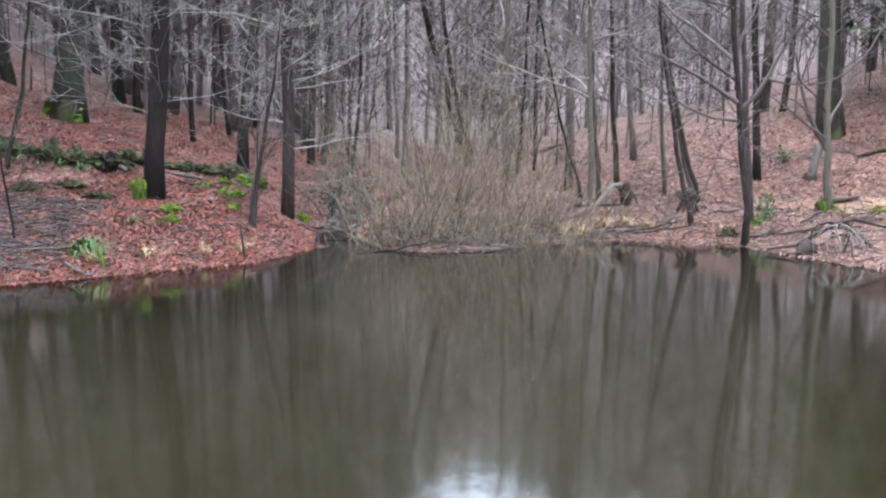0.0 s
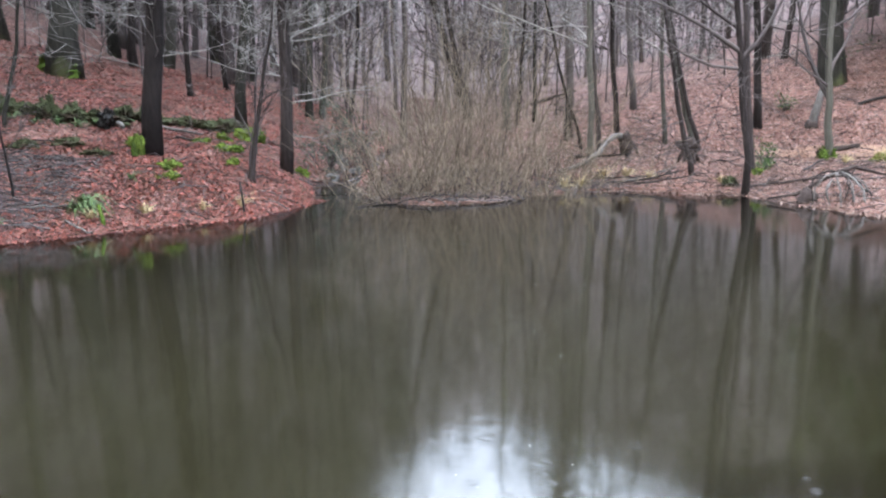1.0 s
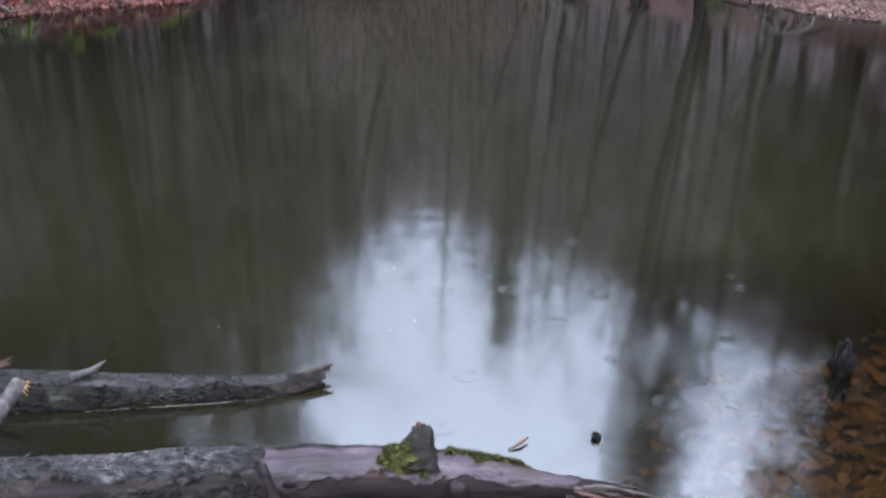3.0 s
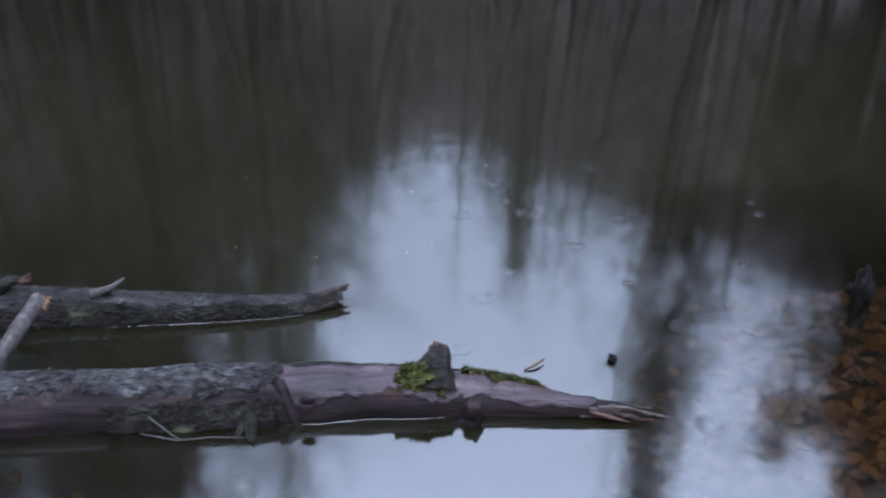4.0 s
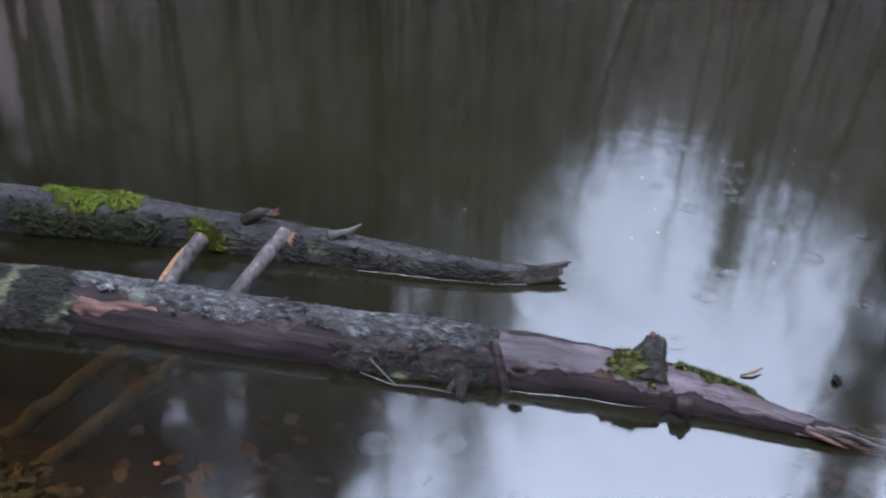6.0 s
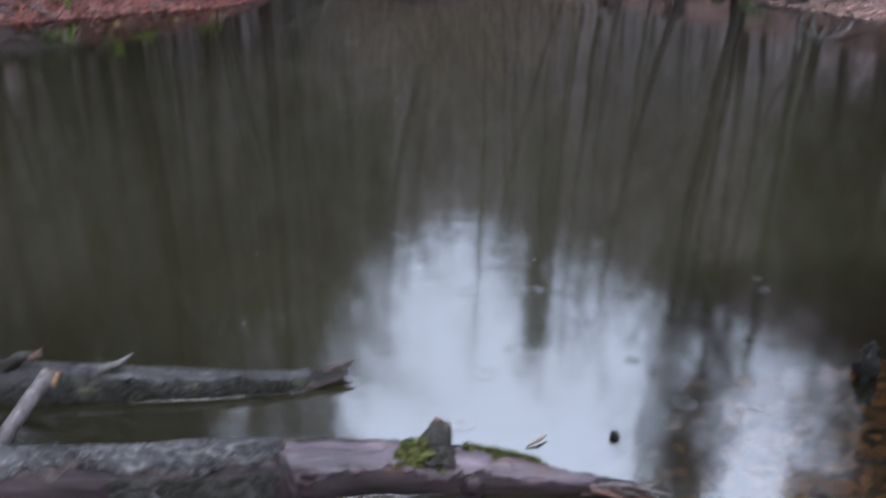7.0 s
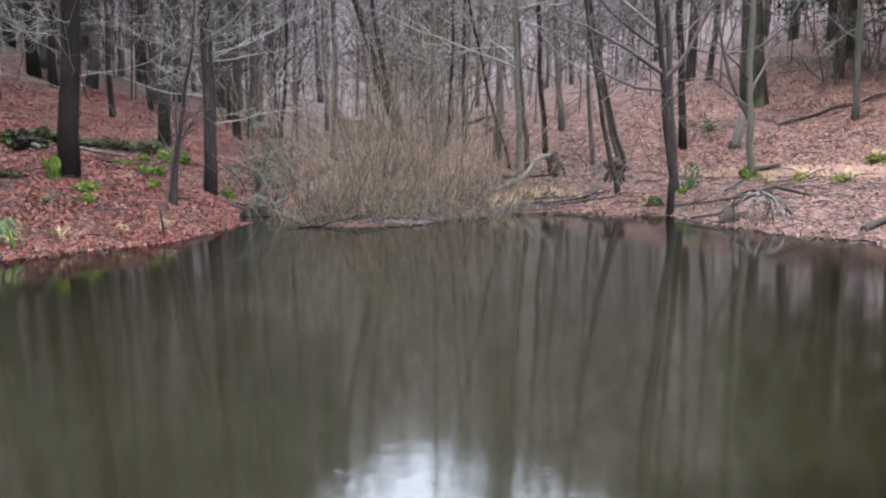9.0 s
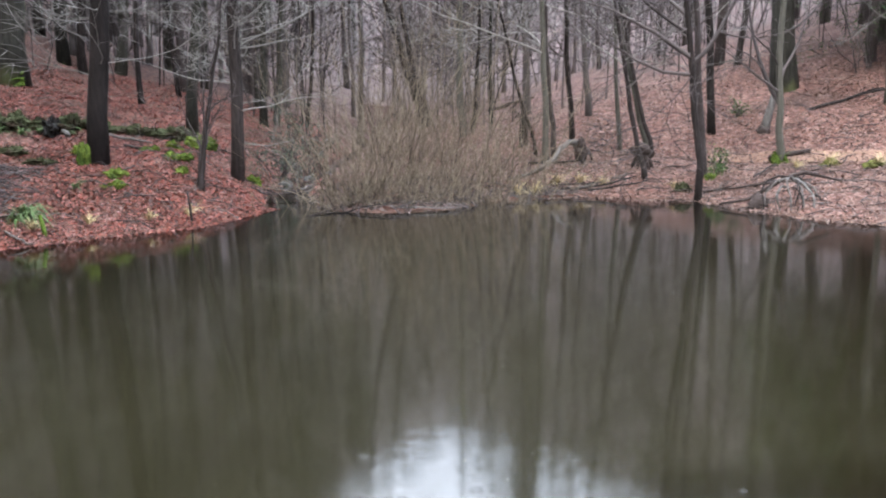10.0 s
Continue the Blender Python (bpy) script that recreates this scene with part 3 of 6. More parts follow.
TREES = [
    (-6.18, 21.62, 19, 0.12, 0.08, 0.3, 14, G), (-7.03, 20.71, 20, 0.125, 0.06, 0.3, 14, G), (-6.40, 19.99, 16, 0.085, 0.07, 0.3, 12, D),
    (-4.84, 18.41, 11, 0.055, -0.02, 0.2, 12, D), (-4.53, 20.19, 10, 0.05, -0.07, 0.2, 12, D), (-3.60, 16.96, 17, 0.10, 0.12, 0.22, 14, G),
    (-2.52, 19.69, 12, 0.065, 0.04, 0.25, 12, G), (-2.07, 21.32, 9, 0.05, 0.13, 0.25, 10, D), (-2.72, 19.44, 14, 0.08, 0.045, 0.25, 12, G),
    (0.62, 20.5, 9, 0.095, -0.40, 0.2, 12, D), (0.70, 21.0, 8, 0.07, -0.28, 0.25, 10, D), (-0.95, 23.0, 9, 0.085, -0.02, 0.25, 12, H), (0.62, 25.0, 8.5, 0.085, 0.02, 0.25, 12, H),
    (1.24, 18.32, 8.5, 0.08, -0.015, 0.22, 12, G), (1.44, 19.07, 7.0, 0.043, 0.07, 0.25, 10, D), (2.42, 16.33, 5.5, 0.034, -0.36, 0.3, 8, D),
    (2.45, 15.52, 8.0, 0.06, -0.05, 0.2, 13, G), (2.70, 16.08, 7.5, 0.052, -0.065, 0.22, 12, D), (3.16, 17.12, 8, 0.055, -0.07, 0.25, 11, D),
    (3.69, 18.33, 9, 0.065, -0.07, 0.25, 11, H), (3.87, 16.34, 6.5, 0.044, -0.045, 0.25, 10, G), (4.26, 15.97, 7, 0.05, -0.24, 0.25, 10, G),
    (4.34, 15.95, 6.5, 0.042, -0.31, 0.25, 10, D), (3.72, 13.95, 5.5, 0.042, -0.22, 0.3, 9, D), (4.55, 13.82, 9, 0.055, -0.13, 0.25, 11, D),
    (5.57, 16.69, 12, 0.072, -0.06, 0.2, 13, D), (7.59, 18.57, 9, 0.24, -0.06, 0.2, 12, G), (-8.6, 19.0, 19, 0.12, 0.05, 0.3, 14, G), (-9.3, 17.0, 18, 0.12, 0.03, 0.3, 14, G),
    (8.6, 16.5, 10, 0.06, -0.05, 0.2, 12, G), (7.3, 20.5, 12, 0.07, 0.04, 0.25, 12, D), (1.9, 19.6, 8, 0.05, 0.03, 0.25, 10, G), (2.9, 21.5, 10, 0.09, -0.03, 0.3, 12, H)]
# full crowns on the left slope and at the right-hand end of the valley
FULL = [(-2.9, 24.6, 15, 0.085), (-3.3, 22.5, 16, 0.09), (-3.9, 25.5, 18, 0.11), (-4.6, 23.0, 17, 0.10), (-5.2, 25.0, 19, 0.15), (-6.3, 27.0, 20, 0.16), (-7.6, 24.5, 18, 0.14), (-3.4, 28.0, 18, 0.13), (-8.8, 23.0, 18, 0.13), (-10.5, 22.0, 19, 0.15),
        (-11.5, 17.5, 18, 0.15), (-9.5, 14.0, 15, 0.12), (-7.9, 5.0, 18, 0.14), (-10.5, 12.6, 19, 0.14), (-7.0, 3.2, 17, 0.13), (12.2, 20.5, 15, 0.13), (13.5, 18.0, 15, 0.13), (14.8, 22.0, 17, 0.15), (11.0, 22.5, 15, 0.12), (12.0, 14.5, 12, 0.11), (10.4, 15.6, 11, 0.09)]
for i, (x, y, h, r, ln, fl, nl, bk) in enumerate(TREES):
    plant(x, y, h, r, {D: "bare dark-barked tree rising from fallen leaves", G: "bare grey-barked tree with green algae in the leaf litter", H: "bare tree in the misty valley, haze in its pale tone"}[bk],
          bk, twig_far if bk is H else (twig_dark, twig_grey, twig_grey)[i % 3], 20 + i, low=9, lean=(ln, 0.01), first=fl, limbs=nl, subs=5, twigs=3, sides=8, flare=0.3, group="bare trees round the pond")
for i, (x, y, h, r) in enumerate(FULL):
    plant(x, y, h, r, "tall bare tree with a full twiggy crown on the slope", (bark_mid, G)[i % 2], (twig_grey, twig_grey, twig_dark)[i % 3], 260 + i, lean=(0.02 * math.sin(i * 2.3), 0.0), first=0.16, limbs=24, subs=7, twigs=4, sides=8,
          flare=0.3, thick=1.8, fine=False, reach=0.26, low=5, group="bare trees round the pond")
def conifer(x, y, h, w, seed, label, bare=0.08, dense=9, spray=16):
    """A dark evergreen: a straight trunk hung with drooping, uneven sprays."""
    rng = np.random.default_rng(seed)
    ob = thing("conifer", x, y, gz(x, y), label, "tree", "evergreens of the valley")
    tr, sp = Tubes(), Tubes()
    tr.tube(bent(rng, (0, 0, -0.2), (0, 0, 1), h, 8, 0.02), np.linspace(0.12, 0.02, 8), 8)
    for _ in range(int(h * dense)):
        z = h * rng.uniform(bare, 0.99)
        a = rng.uniform(0, 6.28)
        L = w * min(1.0, 1.6 * (1.03 - z / h)) * rng.uniform(0.5, 1.15) + 0.2
        line = bent(rng, (0, 0, z), (math.cos(a), math.sin(a), 0.15), L, 6, 0.10, -0.07)
        tr.tube(line, np.linspace(0.02, 0.005, 6), 3, False)
        for _ in range(spray):
            i = int(rng.integers(1, 6))
            c = line[i] + rng.normal(0, 0.10, 3)
            d = (line[i] - line[i - 1]) / np.linalg.norm(line[i] - line[i - 1]) + rng.normal(0, 0.6, 3)
            d /= np.linalg.norm(d)
            e = np.cross(d, (0, 0, 1.0)) + rng.normal(0, 0.3, 3)
            e /= np.linalg.norm(e)
            s = rng.uniform(0.18, 0.42)
            sp.add([c - d * s * 0.4, c + e * s * 0.22 - np.array((0, 0, 0.04)), c + d * s * 0.6 - np.array((0, 0, 0.08)), c - e * s * 0.22 - np.array((0, 0, 0.04))], [(0, 1, 2), (0, 2, 3)])
    part("trunk", tr, bark_mid, ob)
    tagged(part("foliage", sp, needle, ob, smooth=False), kind="stuff")
    return ob


for i, (x, y, h, w) in enumerate([(-8.6, 8.2, 13, 2.0), (-9.0, 5.6, 14, 2.2), (-11.8, 13.6, 17, 2.2), (-11.2, 9.6, 16, 2.4), (10.8, 17.2, 13.5, 2.2), (12.6, 18.6, 15, 2.4), (10.6, 20.8, 14, 2.0), (13.2, 15.0, 14, 2.4)]):
    conifer(x, y, h, w, 400 + i, "dark drooping evergreen on the valley side")
# tall pines, bare below, added for dense bare crowns to block the mirrored sky: direction from the near bank, distance,
# top's elevation as mirrored, crown's half width
for i, (az, d, el, w) in enumerate([(-3.2, 34, 23, 1.0), (-6.0, 36, 26.5, 1.2), (-16.2, 30, 40, 2.6), (-17.5, 33, 44, 2.9), (-19.3, 34, 47, 2.8), (-21, 32, 47, 3.2), (-23, 33, 49, 3.0), (-25, 30, 49, 3.2), (-29, 27, 50, 3.2), (-33, 24, 51, 3.0), (-37, 22, 51, 3.0), (-42, 18, 52, 2.8),
                                   (7.5, 34, 29.5, 0.55), (18.6, 23, 45, 1.5), (29.8, 22, 36, 2.0), (33, 20, 38, 2.0), (24.0, 27, 24.5, 1.8), (26.5, 21.5, 24, 2.0), (22.5, 30, 22, 2.2)]):
    x, y = d * math.sin(radians(az)), d * math.cos(radians(az))
    top = d * math.tan(radians(el)) - 1.8 - gz(x, y)
    floor_ = d * math.tan(radians(15)) - 1.8 - gz(x, y)
    conifer(x, y, top, w, 440 + i, "tall bare-trunked pine added on the slope to block mirrored sky", max(floor_ / top, 0.3), 11, 20)
# thin trees up the valley, whose fine tops fringe the mirrored sky: direction, distance, top's elevation
for i, (az, d, el) in enumerate([(-14.8, 31, 36), (-13.2, 28, 38), (-11.8, 31, 38), (-10.4, 28, 40), (-9.2, 30, 47), (-7.8, 27, 47), (-7.0, 31, 36), (-4.6, 31, 27), (-2.8, 28, 25), (-1.0, 32, 22.5), (0.8, 30, 22), (6.2, 29, 27), (7.4, 31, 32), (8.6, 28, 26), (10.2, 31, 23.5), (11.8, 29, 25), (13.4, 32, 26), (15.2, 28, 28), (16.6, 30, 31)]):
    x, y = d * math.sin(radians(az)), d * math.cos(radians(az))
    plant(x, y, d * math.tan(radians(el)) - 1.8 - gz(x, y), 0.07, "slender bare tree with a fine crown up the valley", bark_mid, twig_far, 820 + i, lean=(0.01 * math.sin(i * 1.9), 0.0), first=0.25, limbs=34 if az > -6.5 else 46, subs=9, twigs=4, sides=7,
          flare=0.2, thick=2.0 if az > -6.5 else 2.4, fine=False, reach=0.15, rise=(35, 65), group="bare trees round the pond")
# unseen evergreens, added behind the near bank to shade the logs' flanks
for i, (x, y, h, w) in enumerate([(-8.5, -1.0, 12, 2.4), (-6.5, -4.5, 12, 2.6), (-3.2, -6.2, 12, 2.6), (0.4, -7.0, 13, 2.8), (4.0, -6.4, 12, 2.6), (7.2, -4.6, 12, 2.6), (9.6, -1.2, 12, 2.6)]):
    conifer(x, y, h, w, 480 + i, "unseen evergreen added behind the near bank for shade", 0.04, 9, 22)
mossy_tree = plant(6.07, 14.87, 6.5, 0.062, "small forked tree with a mossy foot on the terrace", G, twig_dark, 61, lean=(-0.03, 0.0), first=0.14, limbs=10, flare=0.3,
                   custom=((0.9, 150, 62, 2.4, 0.045), (1.25, 40, 50, 1.6, 0.03), (1.5, 200, 40, 1.2, 0.02)))
moss_foot(mossy_tree, 0.075, np.random.default_rng(5), 0.22, 1.9)
fork_sapling = plant(-2.60, 12.70, 3.0, 0.04, "dark forked sapling rooted at the water's edge", D, twig_dark, 62, lean=(0.22, 0.0), first=0.06, limbs=8, flare=0.8, reach=0.3,
                     custom=((0.1, 150, 60, 0.7, 0.025), (0.25, 95, 70, 1.9, 0.022), (0.15, 20, 72, 1.3, 0.018)), rise=(45, 75))
plant(-6.21, 13.45, 4.5, 0.034, "thin pale leaning sapling on the bank", G, twig_grey, 63, lean=(0.21, 0.0), first=0.3, limbs=8, flare=0.1)
plant(-5.0, 10.9, 2.2, 0.018, "thin dark sapling at the bank's foot", D, twig_dark, 64, lean=(-0.1, 0.0), first=0.2, limbs=8, flare=0.1)

# the wood round about: a few grown trees, repeated
KINDS = []
for i in range(7):
    rng = np.random.default_rng(100 + i)
    hgt = (17, 21, 14, 19, 22, 12, 16)[i]
    tr, cr = tree_parts(rng, hgt, 0.03 + hgt * 0.0042, lean=(rng.normal(0, 0.04), rng.normal(0, 0.04)), first=0.2, limbs=17, subs=7, twigs=3, sides=7, flare=0.3, thick=1.8, fine=False)
    KINDS.append((tr.mesh("trunk", (bark_mid, G, H)[i % 3]), cr.mesh("crown", (twig_dark, twig_grey, twig_far)[i % 3])))
rng = np.random.default_rng(7)
WOOD = []
tries = 0
while len(WOOD) < 104 and tries < 6000:
    tries += 1
    x, y = (rng.uniform(-30, -3), rng.uniform(4, 46)) if rng.uniform() < 0.45 else (rng.uniform(-34, 36), rng.uniform(-4, 52))
    if shore_distance(np.array(x), np.array(y)) < 2.5 or (abs(x) < 3.5 and y < 4) or y < -12:
        continue
    az = math.degrees(math.atan2(x, y))
    dist = math.hypot(x, y)
    if y > 0 and -32 < az < 34 and dist < 21.5:
        continue
    if y > 0 and -4 < az < 27 and dist < 44 and rng.uniform() < 0.55 + 0.4 * (az < 16):
        continue
    if x > 12 and y < 4 and rng.uniform() < 0.5:
        continue
    if any((x - a) ** 2 + (y - b) ** 2 < 2.4 for a, b in WOOD) or abs(x - creek(y)) < 1.2:
        continue
    WOOD.append((x, y))
    m = pose(x, y, gz(x, y) - 0.05, 0, 0, rng.uniform(0, 360)) @ Matrix.Scale(rng.uniform(0.75, 1.1), 4)
    k = int(rng.integers(0, 7))
    if dist > 27 and rng.uniform() < 0.6:
        k = (2, 5)[int(rng.integers(0, 2))]
    ob = thing("tree", 0, 0, 0, ("bare dark-barked tree of the valley wood", "bare grey-barked tree of the valley wood", "bare tree of the misty valley wood, haze in its pale tone")[k % 3], "tree", "trees of the valley wood")
    ob.matrix_basis = m
    for nm, me in zip(("trunk", "crown"), KINDS[k]):
        part(nm, me, None, ob)

# far woods on the slopes, too many to count
far = []
for i in range(6):
    rng2 = np.random.default_rng(300 + i)
    t = Tubes()
    h = rng2.uniform(11, 17)
    line = bent(rng2, (0, 0, -0.4), (rng2.normal(0, 0.05), rng2.normal(0, 0.05), 1), h, 5, 0.04)
    t.tube(line, np.linspace(0.14, 0.02, 5), 4, False)
    for _ in range(16):
        u = rng2.uniform(0.25, 0.98) * 4
        q = line[int(u)] + (line[int(u) + 1] - line[int(u)]) * (u % 1)
        a = rng2.uniform(0, 6.28)
        l2 = bent(rng2, q, (math.cos(a), math.sin(a), rng2.uniform(0.4, 1.4)), rng2.uniform(1.5, 4.0) * (1.3 - u / 4), 3, 0.15, 0.05)
        t.tube(l2, (0.045, 0.03, 0.014), 3, False)
        for _ in range(3):
            v = rng2.integers(1, 3)
            l3 = bent(rng2, l2[v - 1] + (l2[v] - l2[v - 1]) * rng2.uniform(0, 1), (l2[v] - l2[v - 1]) + rng2.normal(0, 0.8, 3), rng2.uniform(0.7, 1.8), 2, 0.1)
            t.tube(l3, (0.02, 0.010), 3, False)
    far.append((np.concatenate(t.v), t.f))
woods = Tubes()
rng = np.random.default_rng(11)
n_far = 0
while n_far < 720:
    d, az = 44 + 150 * rng.uniform() ** 1.2, radians(rng.uniform(-50, 52))
    if n_far % 6 == 0:
        d, az = rng.uniform(215, 255), radians(rng.uniform(-9, 19))
    x, y = d * math.sin(az), d * math.cos(az)
    if y < 46 and abs(x) < 34:
        continue
    v, f = far[int(rng.integers(0, 6))]
    a, s = rng.uniform(0, 6.28), rng.uniform(0.75, 1.15)
    c, sn = math.cos(a) * s, math.sin(a) * s
    woods.add(np.stack([v[:, 0] * c - v[:, 1] * sn + x, v[:, 0] * sn + v[:, 1] * c + y, v[:, 2] * s + gz(x, y)], 1), f)
    n_far += 1
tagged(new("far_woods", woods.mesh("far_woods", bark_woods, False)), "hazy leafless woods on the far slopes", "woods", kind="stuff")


# undergrowth and saplings up the valley, too many to count
brush_kinds = []
for i in range(6):
    rng2 = np.random.default_rng(700 + i)
    t = Tubes()
    h = rng2.uniform(3.0, 7.5)
    line = bent(rng2, (0, 0, -0.2), (rng2.normal(0, 0.10), rng2.normal(0, 0.10), 1), h, 5, 0.07)
    t.tube(line, np.linspace(0.021, 0.006, 5), 3, False)
    for _ in range(13):
        u = rng2.uniform(0.15, 0.98) * 4
        q = line[int(u)] + (line[int(u) + 1] - line[int(u)]) * (u % 1)
        a = rng2.uniform(0, 6.28)
        l2 = bent(rng2, q, (math.cos(a), math.sin(a), rng2.uniform(0.2, 1.2)), rng2.uniform(0.6, 1.9), 3, 0.2, 0.05)
        t.tube(l2, (0.013, 0.010, 0.006), 3, False)
        for _ in range(2):
            l3 = bent(rng2, l2[1], (l2[2] - l2[1]) + rng2.normal(0, 0.5, 3), rng2.uniform(0.4, 0.9), 2, 0.1)
            t.tube(l3, (0.008, 0.005), 3, False)
    brush_kinds.append((np.concatenate(t.v), t.f))
brushwood, near_brush = Tubes(), Tubes()
rng = np.random.default_rng(13)
n_brush = 0
while n_brush < 1250:
    d, az = 20 + 52 * rng.uniform() ** 1.3, radians(rng.uniform(-34, 36))
    x, y = d * math.sin(az), d * math.cos(az)
    if abs(x - creek(y)) < 0.8 or (az > 0.1 and d < 26 and rng.uniform() < 0.75) or (az < -0.15 and d < 25 and rng.uniform() < 0.5):
        continue
    v, f = brush_kinds[int(rng.integers(0, 6))]
    a, s = rng.uniform(0, 6.28), rng.uniform(0.7, 1.2)
    c, sn = math.cos(a) * s, math.sin(a) * s
    (near_brush if d < 30 else brushwood).add(np.stack([v[:, 0] * c - v[:, 1] * sn + x, v[:, 0] * sn + v[:, 1] * c + y, v[:, 2] * s + gz(x, y)], 1), f)
    n_brush += 1
tagged(new("brushwood", brushwood.mesh("brushwood", bark_woods, False)), "leafless saplings and undergrowth up the valley, greyed for haze", "undergrowth", kind="stuff")
tagged(new("brushwood", near_brush.mesh("brushwood", twig_dark, False)), "thin dark leafless saplings behind the pond", "undergrowth", kind="stuff")


# ---- leaves on the ground ----
def leaves(name, n, sample, mat, size, label, lift=0.012, seed=5, tilt=0.32, afloat=False):
    """Many small folded leaves, each of four triangles, at places from sample(rng, n)."""
    rng = np.random.default_rng(seed)
    x, y = sample(rng, n)
    n = len(x)
    z = ground(x, y) + lift + rng.uniform(0, 0.02, n)
    if afloat:
        z = np.maximum(z, 0.004)
    a = rng.uniform(0, 2 * math.pi, n)
    L, W = size * rng.uniform(0.7, 1.3, n), size * rng.uniform(0.28, 0.42, n)
    tx, ty, fold = rng.normal(0, tilt, n), rng.normal(0, tilt, n), rng.uniform(-0.2, 0.5, n)
    shape = np.array([(-0.5, 0, 0), (-0.1, 0.5, 1), (0.25, 0.42, 1), (0.5, 0, 0), (0.25, -0.42, 1), (-0.1, -0.5, 1)])
    u = shape[None, :, 0] * L[:, None]
    v = shape[None, :, 1] * 2 * W[:, None]
    h = shape[None, :, 2] * (fold * W)[:, None] + u * tx[:, None] + v * ty[:, None]
    px = x[:, None] + u * np.cos(a)[:, None] - v * np.sin(a)[:, None]
    py = y[:, None] + u * np.sin(a)[:, None] + v * np.cos(a)[:, None]
    verts = np.stack([px, py, z[:, None] + h + 0.4 * np.abs(tx * L * 0.5)[:, None]], -1).reshape(-1, 3)
    b = np.arange(n)[:, None] * 6
    faces = np.concatenate([b + (0, 3, 2, 1), b + (0, 5, 4, 3)]).tolist()
    me = bpy.data.meshes.new(name)
    me.from_pydata(verts, [], faces)
    me.materials.append(mat)
    return tagged(new(name, me), label, "leaves", kind="stuff")


def bank_sample(x0, x1, y0, y1, near, far_, power=1.0):
    """Places on land between near and far_ metres from the water, thicker close by."""
    def sample(rng, n):
        x, y = rng.uniform(x0, x1, n * 3), rng.uniform(y0, y1, n * 3)
        s = shore_distance(x, y)
        patchy = 0.40 + 0.45 * ripple(x, y, 1.9, 0.7) + 0.35 * ripple(x, y, 5.1, 1.1)
        ok = (s > near) & (s < far_) & ~((np.abs(x - 0.4) < 1.7) & (s < 0.9)) & (rng.uniform(0, 1, n * 3) < (1 - 0.7 * s / far_) * np.clip(patchy + 0.35, 0.15, 1)) & ~((y > 12.9) & (np.abs(x - creek(y)) < 0.35))
        return x[ok][:n], y[ok][:n]
    return sample


leaves("leaf_litter", 125000, bank_sample(-9, -1.2, 8, 22, -0.10, 9), leaf_litter, 0.032, afloat=True, label= "thick wet layer of rust-red beech leaves on the bank", seed=5)
leaves("leaf_litter", 84000, bank_sample(-1.2, 11, 9, 24, -0.10, 10), leaf_pale, 0.032, afloat=True, label= "pale copper leaves strewn over the terrace", seed=6)


def bed_sample(rng, n):
    x, y = rng.uniform(-3, 4.5, n * 3), rng.uniform(0.6, 4.6, n * 3) + 0.5 * rng.normal(0, 1, n * 3)
    s = shore_distance(x, y)
    ok = (s < 0.0) & (s > -2.4 * rng.uniform(0.2, 1, n * 3)) & (y < 4.9 - 0.6 * rng.uniform(0, 1, n * 3)) & ((x > 0.5) | (rng.uniform(0, 1, n * 3) < 0.03))
    return x[ok][:n], y[ok][:n]


leaves("sunken_leaves", 12000, bed_sample, leaf_wet, 0.075, "brown sodden leaves on the shallow pond bed", seed=8, tilt=0.2)


# twig litter on the banks
def twig_litter(n, x0, x1, y0, y1, seed, label):
    rng = np.random.default_rng(seed)
    t = Tubes()
    while n:
        x, y = rng.uniform(x0, x1), rng.uniform(y0, y1)
        s = float(shore_distance(np.array(x), np.array(y)))
        if not -0.05 < s < 7 or rng.uniform() < s / 9:
            continue
        a, L = rng.uniform(0, 6.28), rng.uniform(0.12, 0.55)
        dx, dy = math.cos(a) * L / 2, math.sin(a) * L / 2
        pts = [(x - dx, y - dy, gz(x - dx, y - dy) + 0.03), (x + rng.normal(0, 0.03), y + rng.normal(0, 0.03), gz(x, y) + rng.uniform(0.03, 0.09)), (x + dx, y + dy, gz(x + dx, y + dy) + 0.03)]
        r = rng.uniform(0.004, 0.009)
        t.tube(pts, (r, r * 0.9, r * 0.5), 4)
        n -= 1
    tagged(new("twig_litter", t.mesh("twig_litter", twig_dark)), label, "twigs", kind="stuff")


twig_litter(330, -7.5, -1.8, 9.8, 17, 91, "small dark fallen twigs scattered over red leaves")
twig_litter(420, -6.2, -4.5, 10.2, 12.4, 94, "dark bramble stems and twigs matted over damp earth")
twig_litter(480, 1.5, 9.0, 10.5, 18, 92, "small dark fallen twigs scattered over pale leaves")
twig_litter(420, -1.2, 2.6, 12.3, 14.0, 93, "grey dead stems matted along the inlet's waterline")


def near_sample(rng, n):
    x, y = rng.uniform(-3.2, -0.4, n * 3), rng.uniform(0.4, 2.1, n * 3)
    s = shore_distance(x, y)
    ok = (s > -0.35) & (s < 1.2)
    return x[ok][:n], y[ok][:n]


leaves("leaf_litter", 2600, near_sample, leaf_mush, 0.042, "sodden brown leaves at the near bank's waterline", seed=9)


def inlet_sample(rng, n):
    x, y = rng.uniform(-1.3, 2.6, n * 3), rng.uniform(11.9, 14.2, n * 3)
    s = shore_distance(x, y)
    ok = (s > -0.05) & (s < 0.8)
    return x[ok][:n], y[ok][:n]


leaves("leaf_litter", 700, inlet_sample, leaf_mush, 0.05, "grey-brown sodden leaves matted at the inlet", seed=10)


